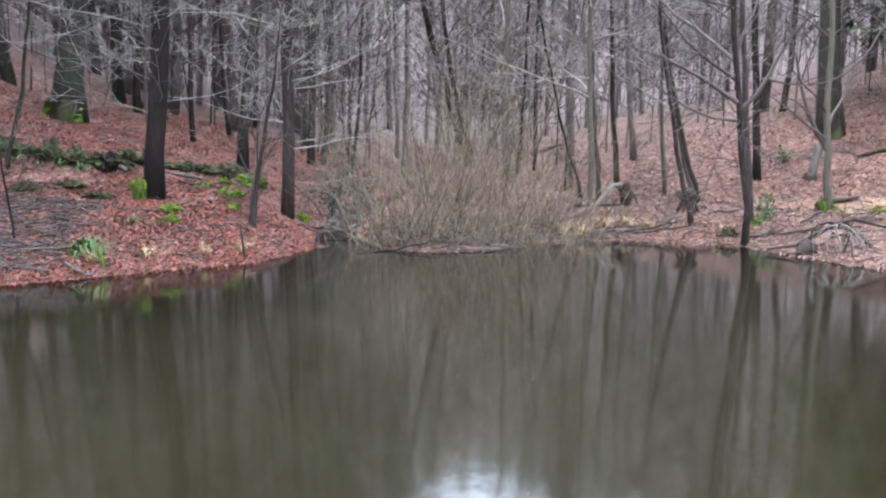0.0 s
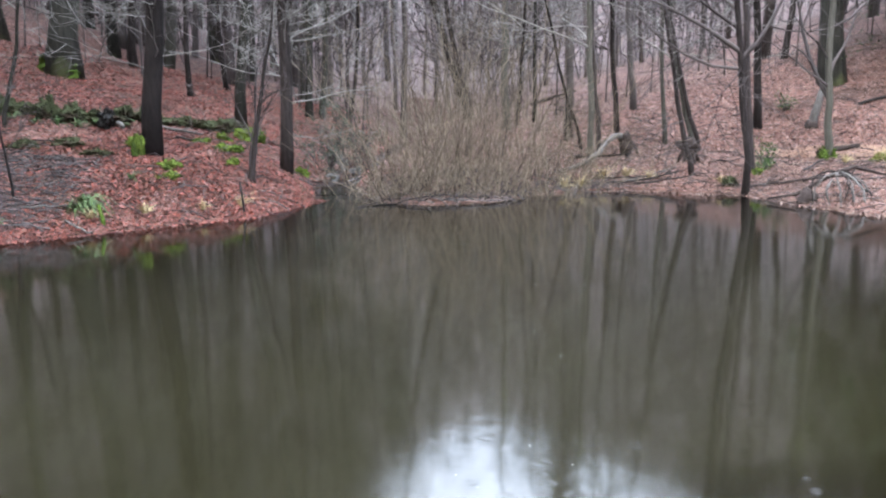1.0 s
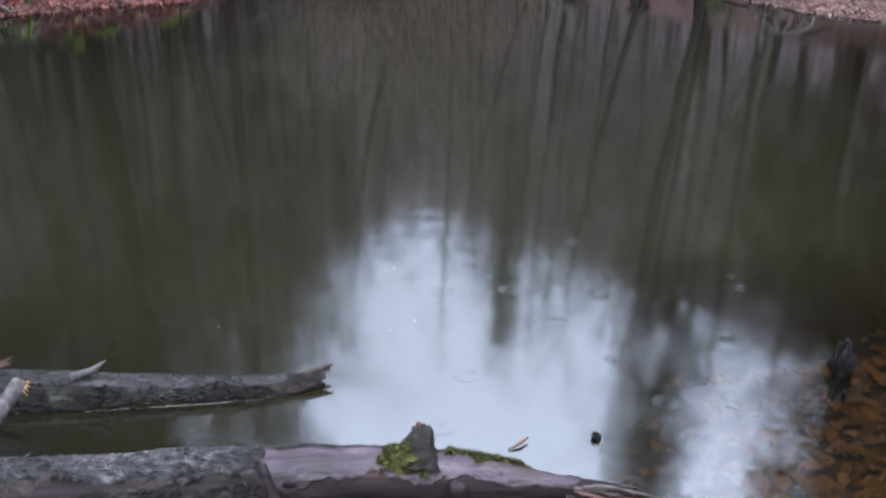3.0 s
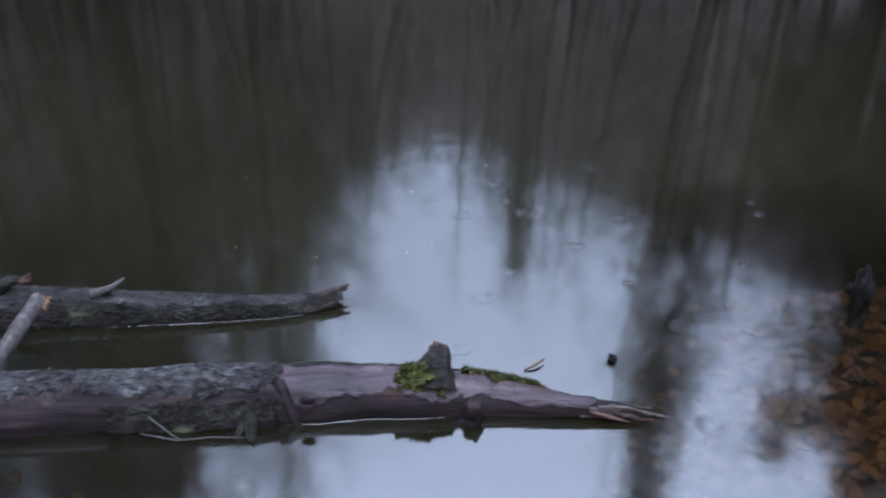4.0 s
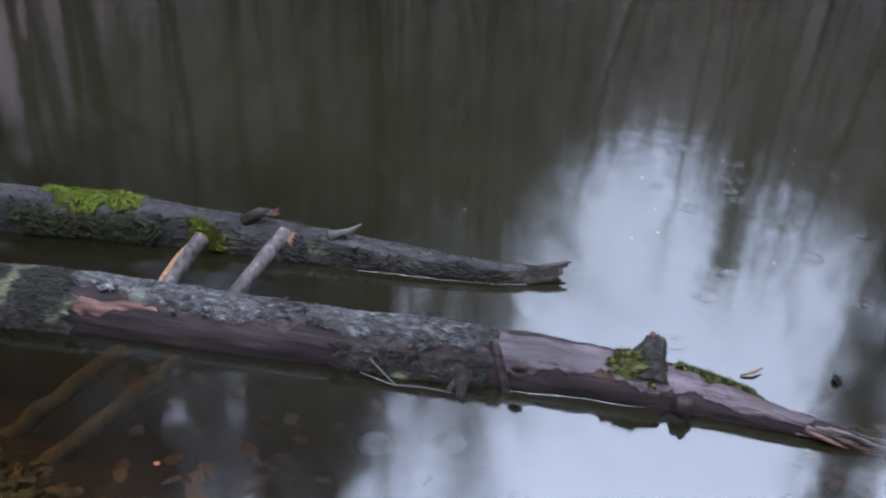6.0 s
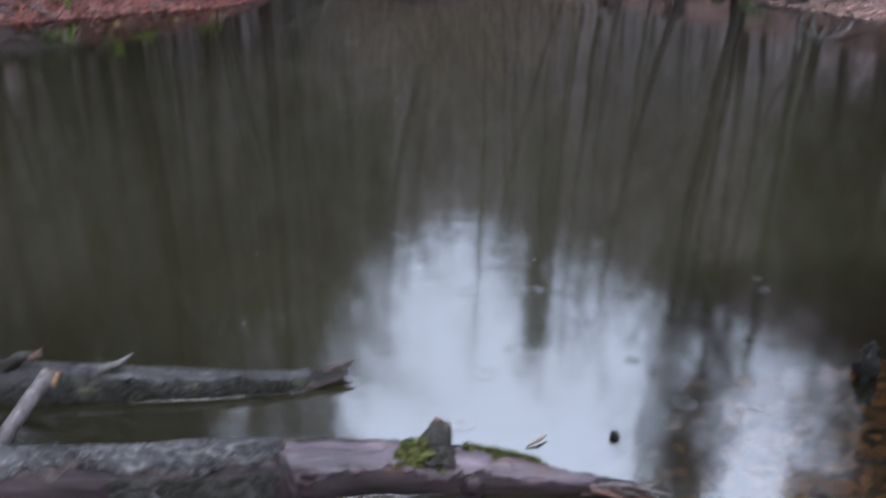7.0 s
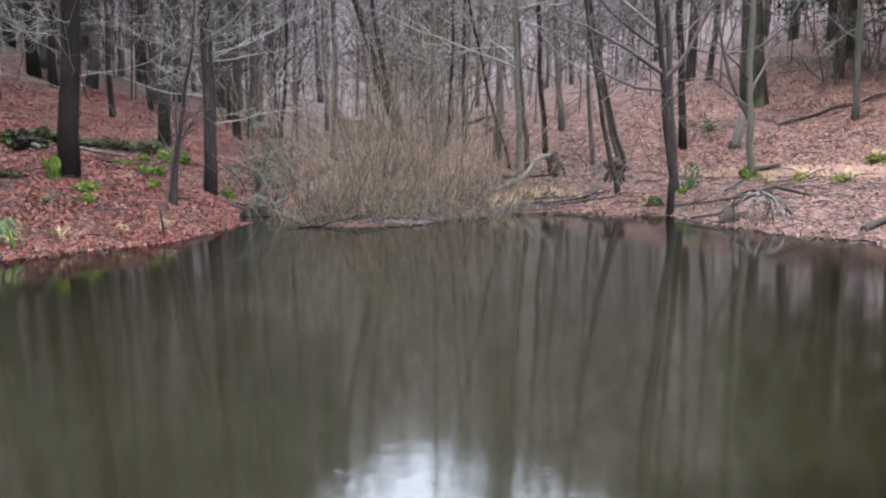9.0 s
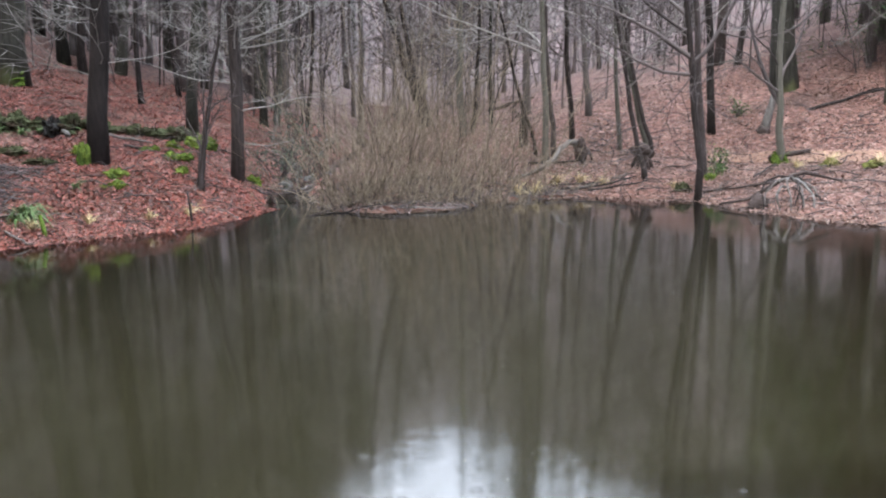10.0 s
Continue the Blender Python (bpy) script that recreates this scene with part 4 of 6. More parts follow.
def feet_sample(rng, n):
    x, y = rng.uniform(-5.5, 5.5, n * 2), rng.uniform(-4.5, 2.0, n * 2)
    ok = shore_distance(x, y) > 0.05
    return x[ok][:n], y[ok][:n]


leaves("leaf_litter", 11000, feet_sample, leaf_litter, 0.06, "wet rust-red leaves trodden into the near bank", seed=12)


# ---- the two fallen logs and the poles ----
class Log:
    """A crooked log along a line of places; ring(u, a, out) gives a place on its skin, a = 0 on top, 90 on the side towards the near bank."""

    def __init__(self, pts, radii, seed, rough=0.05):
        self.p, self.r = np.array(pts, float), np.array(radii, float)
        self.k = np.linspace(0, 1, len(self.p))
        self.seed, self.rough = seed, rough

    def axis(self, u):
        return np.array([np.interp(u, self.k, self.p[:, i]) for i in range(3)])

    def ring(self, u, a, out=0.0):
        p = (self.axis(min(u + 0.03, 1)) + self.axis(max(u - 0.03, 0)) + 2 * self.axis(u)) / 4
        t = self.axis(min(u + 0.02, 1)) - self.axis(max(u - 0.02, 0))
        t = t / np.linalg.norm(t)
        front = np.cross(t, (0, 0, 1))
        front /= np.linalg.norm(front)
        up = np.cross(front, t)
        x = u * 14 + self.seed
        lump = noise.noise(Vector((x, 1.3 * math.cos(a), 1.3 * math.sin(a)))) + 0.5 * noise.noise(Vector((x * 3, 3 * math.cos(a), 3 * math.sin(a))))
        r = np.interp(u, self.k, self.r) * (1 + self.rough * 2 * lump) + out
        return p + r * (math.cos(a) * up + math.sin(a) * front)

    def core(self, rings=90, sides=22):
        t = Tubes()
        v = [self.ring(i / (rings - 1), 2 * math.pi * j / sides) for i in range(rings) for j in range(sides)]
        f = [(i * sides + j, i * sides + (j + 1) % sides, (i + 1) * sides + (j + 1) % sides, (i + 1) * sides + j) for i in range(rings - 1) for j in range(sides)]
        f += [tuple(range(sides)), tuple((rings - 1) * sides + j for j in range(sides - 1, -1, -1))]
        t.add(v, f)
        return t

    def shell(self, u0, u1, a0, a1, out, nu=80, na=16, ragged=10.0, seed=0.0, holes=0.0, ends=0.014):
        """A raised sheet of bark between two lengths and two angles (degrees; numbers or functions of u), with torn edges."""
        t = Tubes()
        v, on = [], {}
        for i in range(nu):
            u = u0 + (u1 - u0) * i / (nu - 1)
            lo = (a0(u) if callable(a0) else a0) + ragged * noise.noise(Vector((u * 26, seed, 0)))
            hi = (a1(u) if callable(a1) else a1) + ragged * noise.noise(Vector((u * 30, seed + 5, 0))) + 0.6 * ragged * noise.noise(Vector((u * 95, seed + 9, 0)))
            for j in range(na):
                a = radians(lo + (hi - lo) * j / (na - 1))
                edge = min(1.0, min(j, na - 1 - j) / 1.0, min(i, nu - 1 - i) / 1.0)
                rough = 0.0035 * noise.noise(Vector((u * 160, a * 9, seed))) + 0.003 * noise.noise(Vector((u * 60, a * 5, seed)))
                drag = ends * (noise.noise(Vector((a * 2.2, seed + 3, i > nu / 2))) + 0.5 * noise.noise(Vector((a * 6, seed + 4, i > nu / 2)))) * abs(2 * i / (nu - 1) - 1) ** 3
                v.append(self.ring(min(max(u + drag, 0.0), 1.0), a, (out + rough) if edge > 0.5 else -0.006))
        for i in range(nu - 1):
            for j in range(na - 1):
                if holes and noise.noise(Vector((i * 0.35, j * 0.6, seed + 20))) > holes:
                    continue
                t.f.append((i * na + j, i * na + j + 1, (i + 1) * na + j + 1, (i + 1) * na + j))
        t.v, t.n = [np.array(v)], len(v)
        return t


def blob(centre, size, seed, rough=0.25, segs=(14, 9), flat=None):
    """A lumpy closed lump; size is (x, y, z) radii."""
    t = Tubes()
    n, k = segs
    v = []
    for i in range(k):
        th = math.pi * (i + 0.02) / (k - 1 + 0.04)
        for j in range(n):
            ph = 2 * math.pi * j / n
            d = Vector((math.sin(th) * math.cos(ph), math.sin(th) * math.sin(ph), math.cos(th)))
            r = 1 + rough * (noise.noise(d * 1.7 + Vector((seed, 0, 0))) + 0.5 * noise.noise(d * 4.1 + Vector((0, seed, 0))))
            z = d.z * r * size[2]
            if flat is not None:
                z = max(z, flat)
            v.append((centre[0] + d.x * r * size[0], centre[1] + d.y * r * size[1], centre[2] + z))
    t.add(v, [(i * n + j, (i + 1) * n + j, (i + 1) * n + (j + 1) % n, i * n + (j + 1) % n) for i in range(k - 1) for j in range(n)] + [tuple(range(n)), tuple((k - 1) * n + j for j in range(n - 1, -1, -1))])
    return t


def lump(centre, size, seed, rough, segs):
    """A ragged cushion: a lump with a furry, broken skin."""
    t = blob(centre, size, seed, rough, segs)
    rng = np.random.default_rng(int(seed * 100) + 1)
    t.v[0] = t.v[0] + rng.normal(0, 0.06 * min(size), t.v[0].shape)
    return t


def moss_pad(log, u0, u1, a0, a1, out, seed):
    t = log.shell(u0, u1, a0, a1, out, 40, 22, 30.0, seed, 0.5, 0.035)
    rng = np.random.default_rng(int(seed * 10))
    t.v[0] = t.v[0] + rng.normal(0, 0.005, t.v[0].shape)
    return fuzz(t, 4200, 0.009, int(seed))


near = Log([(-3.2, 2.174, 0.05), (-2.6, 2.206, 0.037), (-2.0, 2.289, 0.008), (-1.55, 2.33, 0.007), (-1.18, 2.349, 0.007), (-0.8, 2.374, 0.007), (-0.45, 2.401, 0.007), (-0.12, 2.424, 0.007), (0.12, 2.426, 0.006), (0.3, 2.412, 0.006), (0.55, 2.362, 0.017), (0.74, 2.345, 0.012)],
           [0.1134, 0.1145, 0.1179, 0.1137, 0.11, 0.1058, 0.104, 0.0979, 0.0886, 0.0695, 0.0358, 0.0226], 3.0)
U = lambda x: float(np.interp(x, near.p[:, 0], near.k))
near_log = thing("fallen_log", 0, 0, 0, "half-peeled grey log with a splintered end lying in water", "log", "fallen logs in the pond")
part("wood", near.core(), log_wood, near_log, "peeled purplish brown wood")
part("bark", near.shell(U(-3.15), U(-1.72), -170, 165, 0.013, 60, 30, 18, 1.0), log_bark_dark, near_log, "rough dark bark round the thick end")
def strip_edge(u):
    """How far the grey bark reaches down the flank."""
    return float(np.interp(u, [U(x) for x in (-1.76, -1.50, -1.40, -1.2, -1.0, -0.85, -0.6, -0.36)], (14, 18, 40, 42, 28, 30, 44, 26)))


part("torn_edge", near.shell(U(-1.77), U(-0.35), -120, lambda u: strip_edge(u) + 8, 0.007, 150, 14, 20, 2.3), root_dark, near_log, "black torn edge of the bark")
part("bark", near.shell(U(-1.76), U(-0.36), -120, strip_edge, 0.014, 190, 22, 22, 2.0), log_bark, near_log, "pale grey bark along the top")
part("bark", near.shell(U(-0.86), U(-0.37), 46, 120, 0.012, 70, 16, 16, 3.0), log_bark_dark, near_log, "cracked bark on the flank, shade in its dark tone")
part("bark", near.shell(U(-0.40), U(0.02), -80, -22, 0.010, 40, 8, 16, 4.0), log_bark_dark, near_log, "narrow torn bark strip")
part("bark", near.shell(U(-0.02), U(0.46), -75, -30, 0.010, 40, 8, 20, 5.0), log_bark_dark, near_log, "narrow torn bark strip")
part("torn_patch", near.shell(U(-1.72), U(-1.44), 30, lambda u: 62 - 90 * (u - U(-1.72)) / 0.07 * 0.25, 0.002, 40, 10, 22, 6.0), log_flesh, near_log, "orange torn wood under the bark")


def flakes(log, u0, u1, a0, a1, out, n, seed, size=0.008):
    """Small lifted plates and crumbs of bark, too small to tell apart."""
    rng = np.random.default_rng(seed)
    t = Tubes()
    for _ in range(n):
        u = rng.uniform(u0, u1)
        top = a1(u) if callable(a1) else a1
        a = radians(rng.uniform(a0, top))
        s = size * rng.uniform(0.4, 1.5)
        du, da = s * rng.uniform(0.8, 2.0) / np.linalg.norm(log.p[-1] - log.p[0]), s / 0.1
        c = [log.ring(min(max(u + p * du, 0), 1), a + q * da, out + (0.001 if k else 0.0) - 0.003) for k, (p, q) in enumerate(((-1, -0.3), (0.2, -1), (1, 0.2), (-0.2, 1)))]
        m = log.ring(u, a, out + rng.uniform(0.002, 0.006))
        t.add(c + [m], [(0, 1, 4), (1, 2, 4), (2, 3, 4), (3, 0, 4)])
    return t


tagged(part("flaking_bark", flakes(near, U(-1.74), U(-0.37), -70, lambda u: strip_edge(u) - 2, 0.014, 900, 31), log_bark, near_log, smooth=False), kind="stuff")
tagged(part("flaking_bark", flakes(near, U(-0.85), U(-0.38), 50, 115, 0.012, 420, 32), log_bark_dark, near_log, smooth=False), kind="stuff")
tagged(part("flaking_bark", flakes(near, U(-3.1), U(-1.73), -60, 130, 0.013, 700, 33, 0.011), log_bark_dark, near_log, smooth=False), kind="stuff")
stub = Tubes()
stub.tube([(0.112, 2.42, 0.05), (0.115, 2.445, 0.085), (0.122, 2.475, 0.115), (0.126, 2.50, 0.132)], [0.082, 0.058, 0.045, 0.036], 16)
rng = np.random.default_rng(21)
stub.v[0] += rng.normal(0, 0.006, stub.v[0].shape)
part("branch_stub", fuzz(stub, 160, 0.010, 4), log_bark_dark, near_log, "broken branch stub", False)
for i in range(9):
    top = Tubes()
    a = i * 0.7
    b = (0.126 + 0.024 * math.cos(a), 2.50 + 0.022 * math.sin(a), 0.122)
    top.tube([b, (b[0] - 0.006 + 0.012 * rng.uniform(), b[1] + 0.01, 0.130 + 0.014 * rng.uniform() + 0.008 * (math.cos(a) < -0.3))], [0.014, 0.007], 5)
    part("splinter", top, root_dark if i % 3 else log_flesh, near_log)
# the light on the log's top is painted as this paler shell
part("peeled_face", near.shell(U(-0.37), U(0.60), -34, lambda u: 56 + 12 * math.sin(u * 45), 0.0045, 160, 22, 24, 16.0), pale_wood, near_log, "purplish bare wood, toned paler on top for sky light")
# near-black strip paints the log's shaded underside as the water mirrors it
part("bark", near.shell(U(-1.74), U(-0.84), 96, 172, 0.006, 110, 12, 16, 17.0), black_wood, near_log, "bark blackened for the underside's shade along the waterline")
part("moss", fuzz(lump((0.066, 2.405, 0.092), (0.05, 0.04, 0.034), 3.7, 0.7, (22, 14)), 700, 0.012, 6), moss_olive, near_log, "olive moss at the foot of the stub", False)
part("moss", moss_pad(near, U(0.0), U(0.15), -25, 42, 0.012, 7.0), moss_olive, near_log, "green moss by the stub")
part("moss", moss_pad(near, U(0.19), U(0.42), -50, -18, 0.010, 8.0), moss_olive, near_log, "dark moss along the edge")
part("knob", blob((0.225, 2.325, 0.035), (0.032, 0.03, 0.04), 2.0, 0.4), log_wood, near_log, "round branch knot")


def water_rim(log, along, x0, x1, owner, r):
    """The thin raised lip of water where a log lies in the pond."""
    line = []
    for x in np.linspace(x0, x1, 26):
        u = along(x)
        a = next((a for a in np.linspace(0.8, 2.6, 120) if log.ring(u, a)[2] < 0.004), 2.0)
        line.append(log.ring(u, a, 0.004) * (1, 1, 0) + (0, 0, 0.001))
    rim = Tubes()
    rim.tube(line, r * np.sin(np.linspace(0.1, 3.04, 26)), 6)
    me = rim.mesh("water_rim", water_mat)
    me.attributes.new("depth", "FLOAT", "POINT").data.foreach_set("value", np.full(len(me.vertices), 0.6))
    part("water_rim", me, None, owner, "thin shining rim of water along the wood")


water_rim(near, U, -0.36, 0.17, near_log, 0.0024)
part("knob", blob((-0.27, 2.318, 0.078), (0.022, 0.010, 0.014), 4.0, 0.3), log_wood, near_log, "pale oval knot")
part("knob", blob((0.205, 2.31, -0.01), (0.045, 0.02, 0.025), 6.0, 0.6), black_wood, near_log, "black rotten snag at the water")
snag = Tubes()
snag.tube([(-0.43, 2.31, 0.03), (-0.435, 2.27, 0.02), (-0.43, 2.235, 0.005), (-0.42, 2.225, -0.02)], [0.028, 0.022, 0.016, 0.006], 7)
snag.tube([(-0.45, 2.30, 0.02), (-0.465, 2.25, 0.01), (-0.475, 2.235, -0.01)], [0.016, 0.012, 0.004], 6)
part("broken_twig", snag, log_bark_dark, near_log, "short torn side branch")
strap = Tubes()
sv = [near.ring(U(-0.375 + 0.03 * s), radians(18 + 95 * i / 9), 0.012 + 0.004 * math.sin(i)) + np.array((0.07 * i / 9, 0, 0)) for i in range(10) for s in (0, 1)]
sv += [q - np.array((0, 0, 0.006)) for q in sv]
strap.add(sv, [(2 * i, 2 * i + 1, 2 * i + 3, 2 * i + 2) for i in range(9)] + [(20 + 2 * i, 22 + 2 * i, 23 + 2 * i, 21 + 2 * i) for i in range(9)]
          + [(2 * i, 2 * i + 2, 22 + 2 * i, 20 + 2 * i) for i in range(9)] + [(2 * i + 1, 21 + 2 * i, 23 + 2 * i, 2 * i + 3) for i in range(9)])
part("bark_strap", strap, log_wood, near_log, "loose hanging strip of bark")
for i in range(34):
    tips = Tubes()
    a, o = rng.uniform(0, 6.28), rng.uniform(0, 0.020)
    s = (0.60 + rng.uniform(-0.05, 0.08), 2.345 + o * math.cos(a), 0.024 + o * math.sin(a))
    ln = rng.uniform(0.05, 0.17)
    e = (s[0] + ln, s[1] - 0.10 * ln + rng.normal(0, 0.008), s[2] - 0.11 * ln + rng.normal(0, 0.006))
    mid = tuple((p + q) / 2 + rng.normal(0, 0.004) for p, q in zip(s, e))
    tips.tube([s, mid, e], [0.008, 0.0055, 0.0015], 5)
    part("splinter", tips, tip_wood if i % 5 else log_flesh, near_log)

farlog = Log([(-3.3, 2.627, 0.065), (-2.7, 2.733, 0.05), (-2.25, 2.828, 0.011), (-1.84, 2.887, 0.009), (-1.41, 2.91, 0.007), (-0.97, 2.915, 0.006), (-0.56, 2.932, 0.005), (-0.36, 2.962, 0.006), (-0.22, 3.001, 0.021)],
           [0.1024, 0.1002, 0.11, 0.105, 0.094, 0.076, 0.055, 0.044, 0.030], 9.0, 0.05)
V = lambda x: float(np.interp(x, farlog.p[:, 0], farlog.k))
far_log = thing("fallen_log", 0, 0, 0, "grey log with bright moss lying in the water", "log", "fallen logs in the pond")
# two bark tones carry the shaded lower half and the sheen on top
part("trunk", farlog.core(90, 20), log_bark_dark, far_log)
part("bark", farlog.shell(V(-2.4), V(-0.34), -95, lambda u: 26 + 26 * u + 10 * math.sin(u * 40), 0.005, 160, 16, 16, 11.0), log_bark_wet, far_log, "smooth bark on top, sky sheen in its grey")
water_rim(farlog, V, -1.05, -0.32, far_log, 0.0022)
part("moss", moss_pad(farlog, V(-2.16), V(-1.84), -55, 34, 0.014, 12.0), moss_lime, far_log, "bright green moss cushion")
part("moss", moss_pad(farlog, V(-2.26), V(-1.72), 40, 95, 0.007, 14.0), moss_dark, far_log, "thin brownish moss down the flank")
part("moss", moss_pad(farlog, V(-1.58), V(-1.47), 30, 80, 0.012, 13.0), moss_lime, far_log, "small green moss tuft")
tagged(part("flaking_bark", flakes(farlog, V(-2.4), V(-0.4), -60, 95, 0.005, 900, 34, 0.007), log_bark_dark, far_log, smooth=False), kind="stuff")
st = Tubes()
st.tube([(-1.40, 2.89, 0.10), (-1.34, 2.90, 0.145), (-1.30, 2.90, 0.150)], [0.030, 0.020, 0.013], 9)
part("branch_stub", st, log_bark_dark, far_log, "short broken side branch")
for i in range(5):
    st = Tubes()
    st.tube([(-1.31, 2.90 + 0.006 * (i - 2), 0.147), (-1.275 + 0.015 * rng.uniform(), 2.90 + 0.009 * (i - 2), 0.150 + 0.004 * i)], [0.006, 0.0015], 5)
    part("splinter", st, log_flesh, far_log)
st = Tubes()
st.tube([(-1.07, 2.90, 0.09), (-1.0, 2.91, 0.115), (-0.955, 2.915, 0.15)], [0.020, 0.012, 0.003], 8)
part("branch_stub", st, dead_wood, far_log, "pointed grey spur")
for i in range(16):
    st = Tubes()
    a = i * 1.1
    o = 0.010 + 0.012 * (i % 2)
    s = (-0.29, 2.975 + o * math.cos(a), 0.022 + o * math.sin(a))
    ln = rng.uniform(0.05, 0.105)
    st.tube([s, (s[0] + ln * 0.6, s[1] + 0.35 * ln, s[2] + 0.10 * ln), (s[0] + ln, s[1] + 0.6 * ln, s[2] + 0.16 * ln + rng.normal(0, 0.004))], [0.013, 0.009, 0.004], 6)
    part("splinter", st, root_dark if i % 4 else dead_wood, far_log)
# the hole by the broken end is painted as a thin dark patch
st = farlog.shell(V(-0.36), V(-0.24), 60, 110, 0.002, 14, 6, 10, 15.0)
part("rotten_hollow", st, root_dark, far_log, "dark patch painting a hollow's shade by the broken end")



def pole(a, m, b, r, name, label, peel):
    """A cut pole leaning out of the water between the logs."""
    ob = thing(name, 0, 0, 0, label, "pole", "cut poles under the log")
    a, m, b = np.array(a), np.array(m), np.array(b)
    rng = np.random.default_rng(int(abs(a[0]) * 1000))
    t = Tubes()
    line = np.array([a + (m - a) * u for u in np.linspace(0, 1, 14)])
    line[1:-1] += rng.normal(0, 0.0012, (12, 3))
    t.tube(line, r * (1 + rng.normal(0, 0.02, 14)), 14)
    part("stick", t, peg_bark, ob)
    wet = Tubes()
    wet.tube([m + (b - m) * u + rng.normal(0, 0.004, 3) for u in np.linspace(-0.06, 1.0, 10)], np.full(10, r * 1.1) * rng.uniform(0.9, 1.1, 10), 12)
    part("sunken_length", wet, sunk_wood, ob, "silt-covered length under water")
    w = (a - m) / np.linalg.norm(a - m)
    t = Tubes()
    t.tube([a + w * 0.001, a + w * 0.004], [r * 0.93, r * 0.86], 12)
    part("cut_end", t, cut_wood, ob, "fresh orange sawn end")
    if peel:
        t = Tubes()
        side = np.cross(w, (0, 0, 1))
        side /= np.linalg.norm(side)
        off = np.cross(side, w) * 0.7 - side * 0.55
        t.tube([a - w * u + off * r for u in (0.05, 0.10, 0.18, 0.27)], [0.003, r * 0.42, r * 0.45, 0.003], 6)
        part("peeled_strip", t, cut_wood, ob, "orange strip where the bark is gone")
    else:
        for i in range(4):
            t = Tubes()
            s = a - w * 0.01 * i + np.array((r * 0.9, 0, 0))
            t.tube([s, s + np.array((0.016, 0.0, -0.008 * i))], [0.007, 0.002], 5)
            part("splinter", t, cut_wood, ob)
    return ob


pole((-1.17, 2.72, 0.185), (-1.344, 2.247, -0.05), (-1.70, 1.76, -0.30), 0.026, "cut_pole", "grey cut pole slanting down under the near log", False)
pole((-1.43, 2.60, 0.185), (-1.552, 2.214, -0.05), (-1.90, 1.82, -0.30), 0.027, "cut_pole", "short sawn pole with a peeled orange flank", True)
tw = thing("twig", -1.08, 2.52, 0.0, "thin pale twigs floating beside the near log", "twig")
t = Tubes()
t.tube([(-0.07, -0.03, 0.0), (0, 0.01, 0.012), (0.10, 0.03, 0.004)], [0.004, 0.005, 0.002], 5)
part("stem", t, dead_wood, tw)
t = Tubes()
t.tube([(-0.1, -0.04, 0.0), (-0.05, 0.0, 0.02), (-0.02, 0.03, 0.035)], [0.004, 0.004, 0.0015], 5)
part("stem", t, dead_wood, tw)
t = Tubes()
t.tube([(-0.26, -0.0, 0.0), (-0.2, 0.02, 0.008), (-0.17, 0.02, 0.004)], [0.004, 0.004, 0.002], 5)
part("stem", t, dead_wood, tw)
tw = thing("twig", -0.62, 2.225, 0.0, "thin pale twig floating below the log's bark", "twig")
t = Tubes()
t.tube([(-0.13, 0.02, 0.012), (-0.02, 0.0, 0.004), (0.08, 0.015, 0.004), (0.19, 0.012, 0.003)], [0.002, 0.0026, 0.002, 0.0014], 5)
part("stem", t, dead_wood, tw)
t = Tubes()
t.tube([(-0.11, 0.05, 0.05), (-0.04, 0.01, 0.02), (-0.01, 0.0, 0.004)], [0.002, 0.0024, 0.002], 5)
part("stem", t, dead_wood, tw)
tw = thing("snag", 1.73, 3.05, -0.06, "black rotten stump poking out of the shallows", "stump")
part("stump", blob((0, 0, 0.06), (0.04, 0.045, 0.10), 3.3, 0.8, (16, 12)), black_wood, tw)
lf = thing("floating_leaf", 0.71, 2.64, 0.004, "dark curled leaf floating on the pond", "leaf")
part("leaf", blob((0, 0, 0.006), (0.014, 0.022, 0.011), 5.5, 1.1, (14, 9)), black_wood, lf)
tw = thing("twig", 0.45, 2.60, 0.004, "small brown twig floating on the pond", "twig")
t = Tubes()
t.tube([(-0.04, -0.02, 0), (0, 0, 0.008), (0.03, 0.03, 0.01)], [0.003, 0.006, 0.003], 5)
part("stem", t, leaf_wet, tw)
lf = thing("floating_leaf", -1.16, 1.72, 0.004, "small bright orange leaf in the shallows", "leaf")
part("leaf", blob((0, 0, 0.0), (0.011, 0.009, 0.003), 8.5, 0.3, (8, 5)), material("orange_leaf", [(0.06, 0.02, 0.008), (0.09, 0.03, 0.012)], 20, bump=0.0), lf)


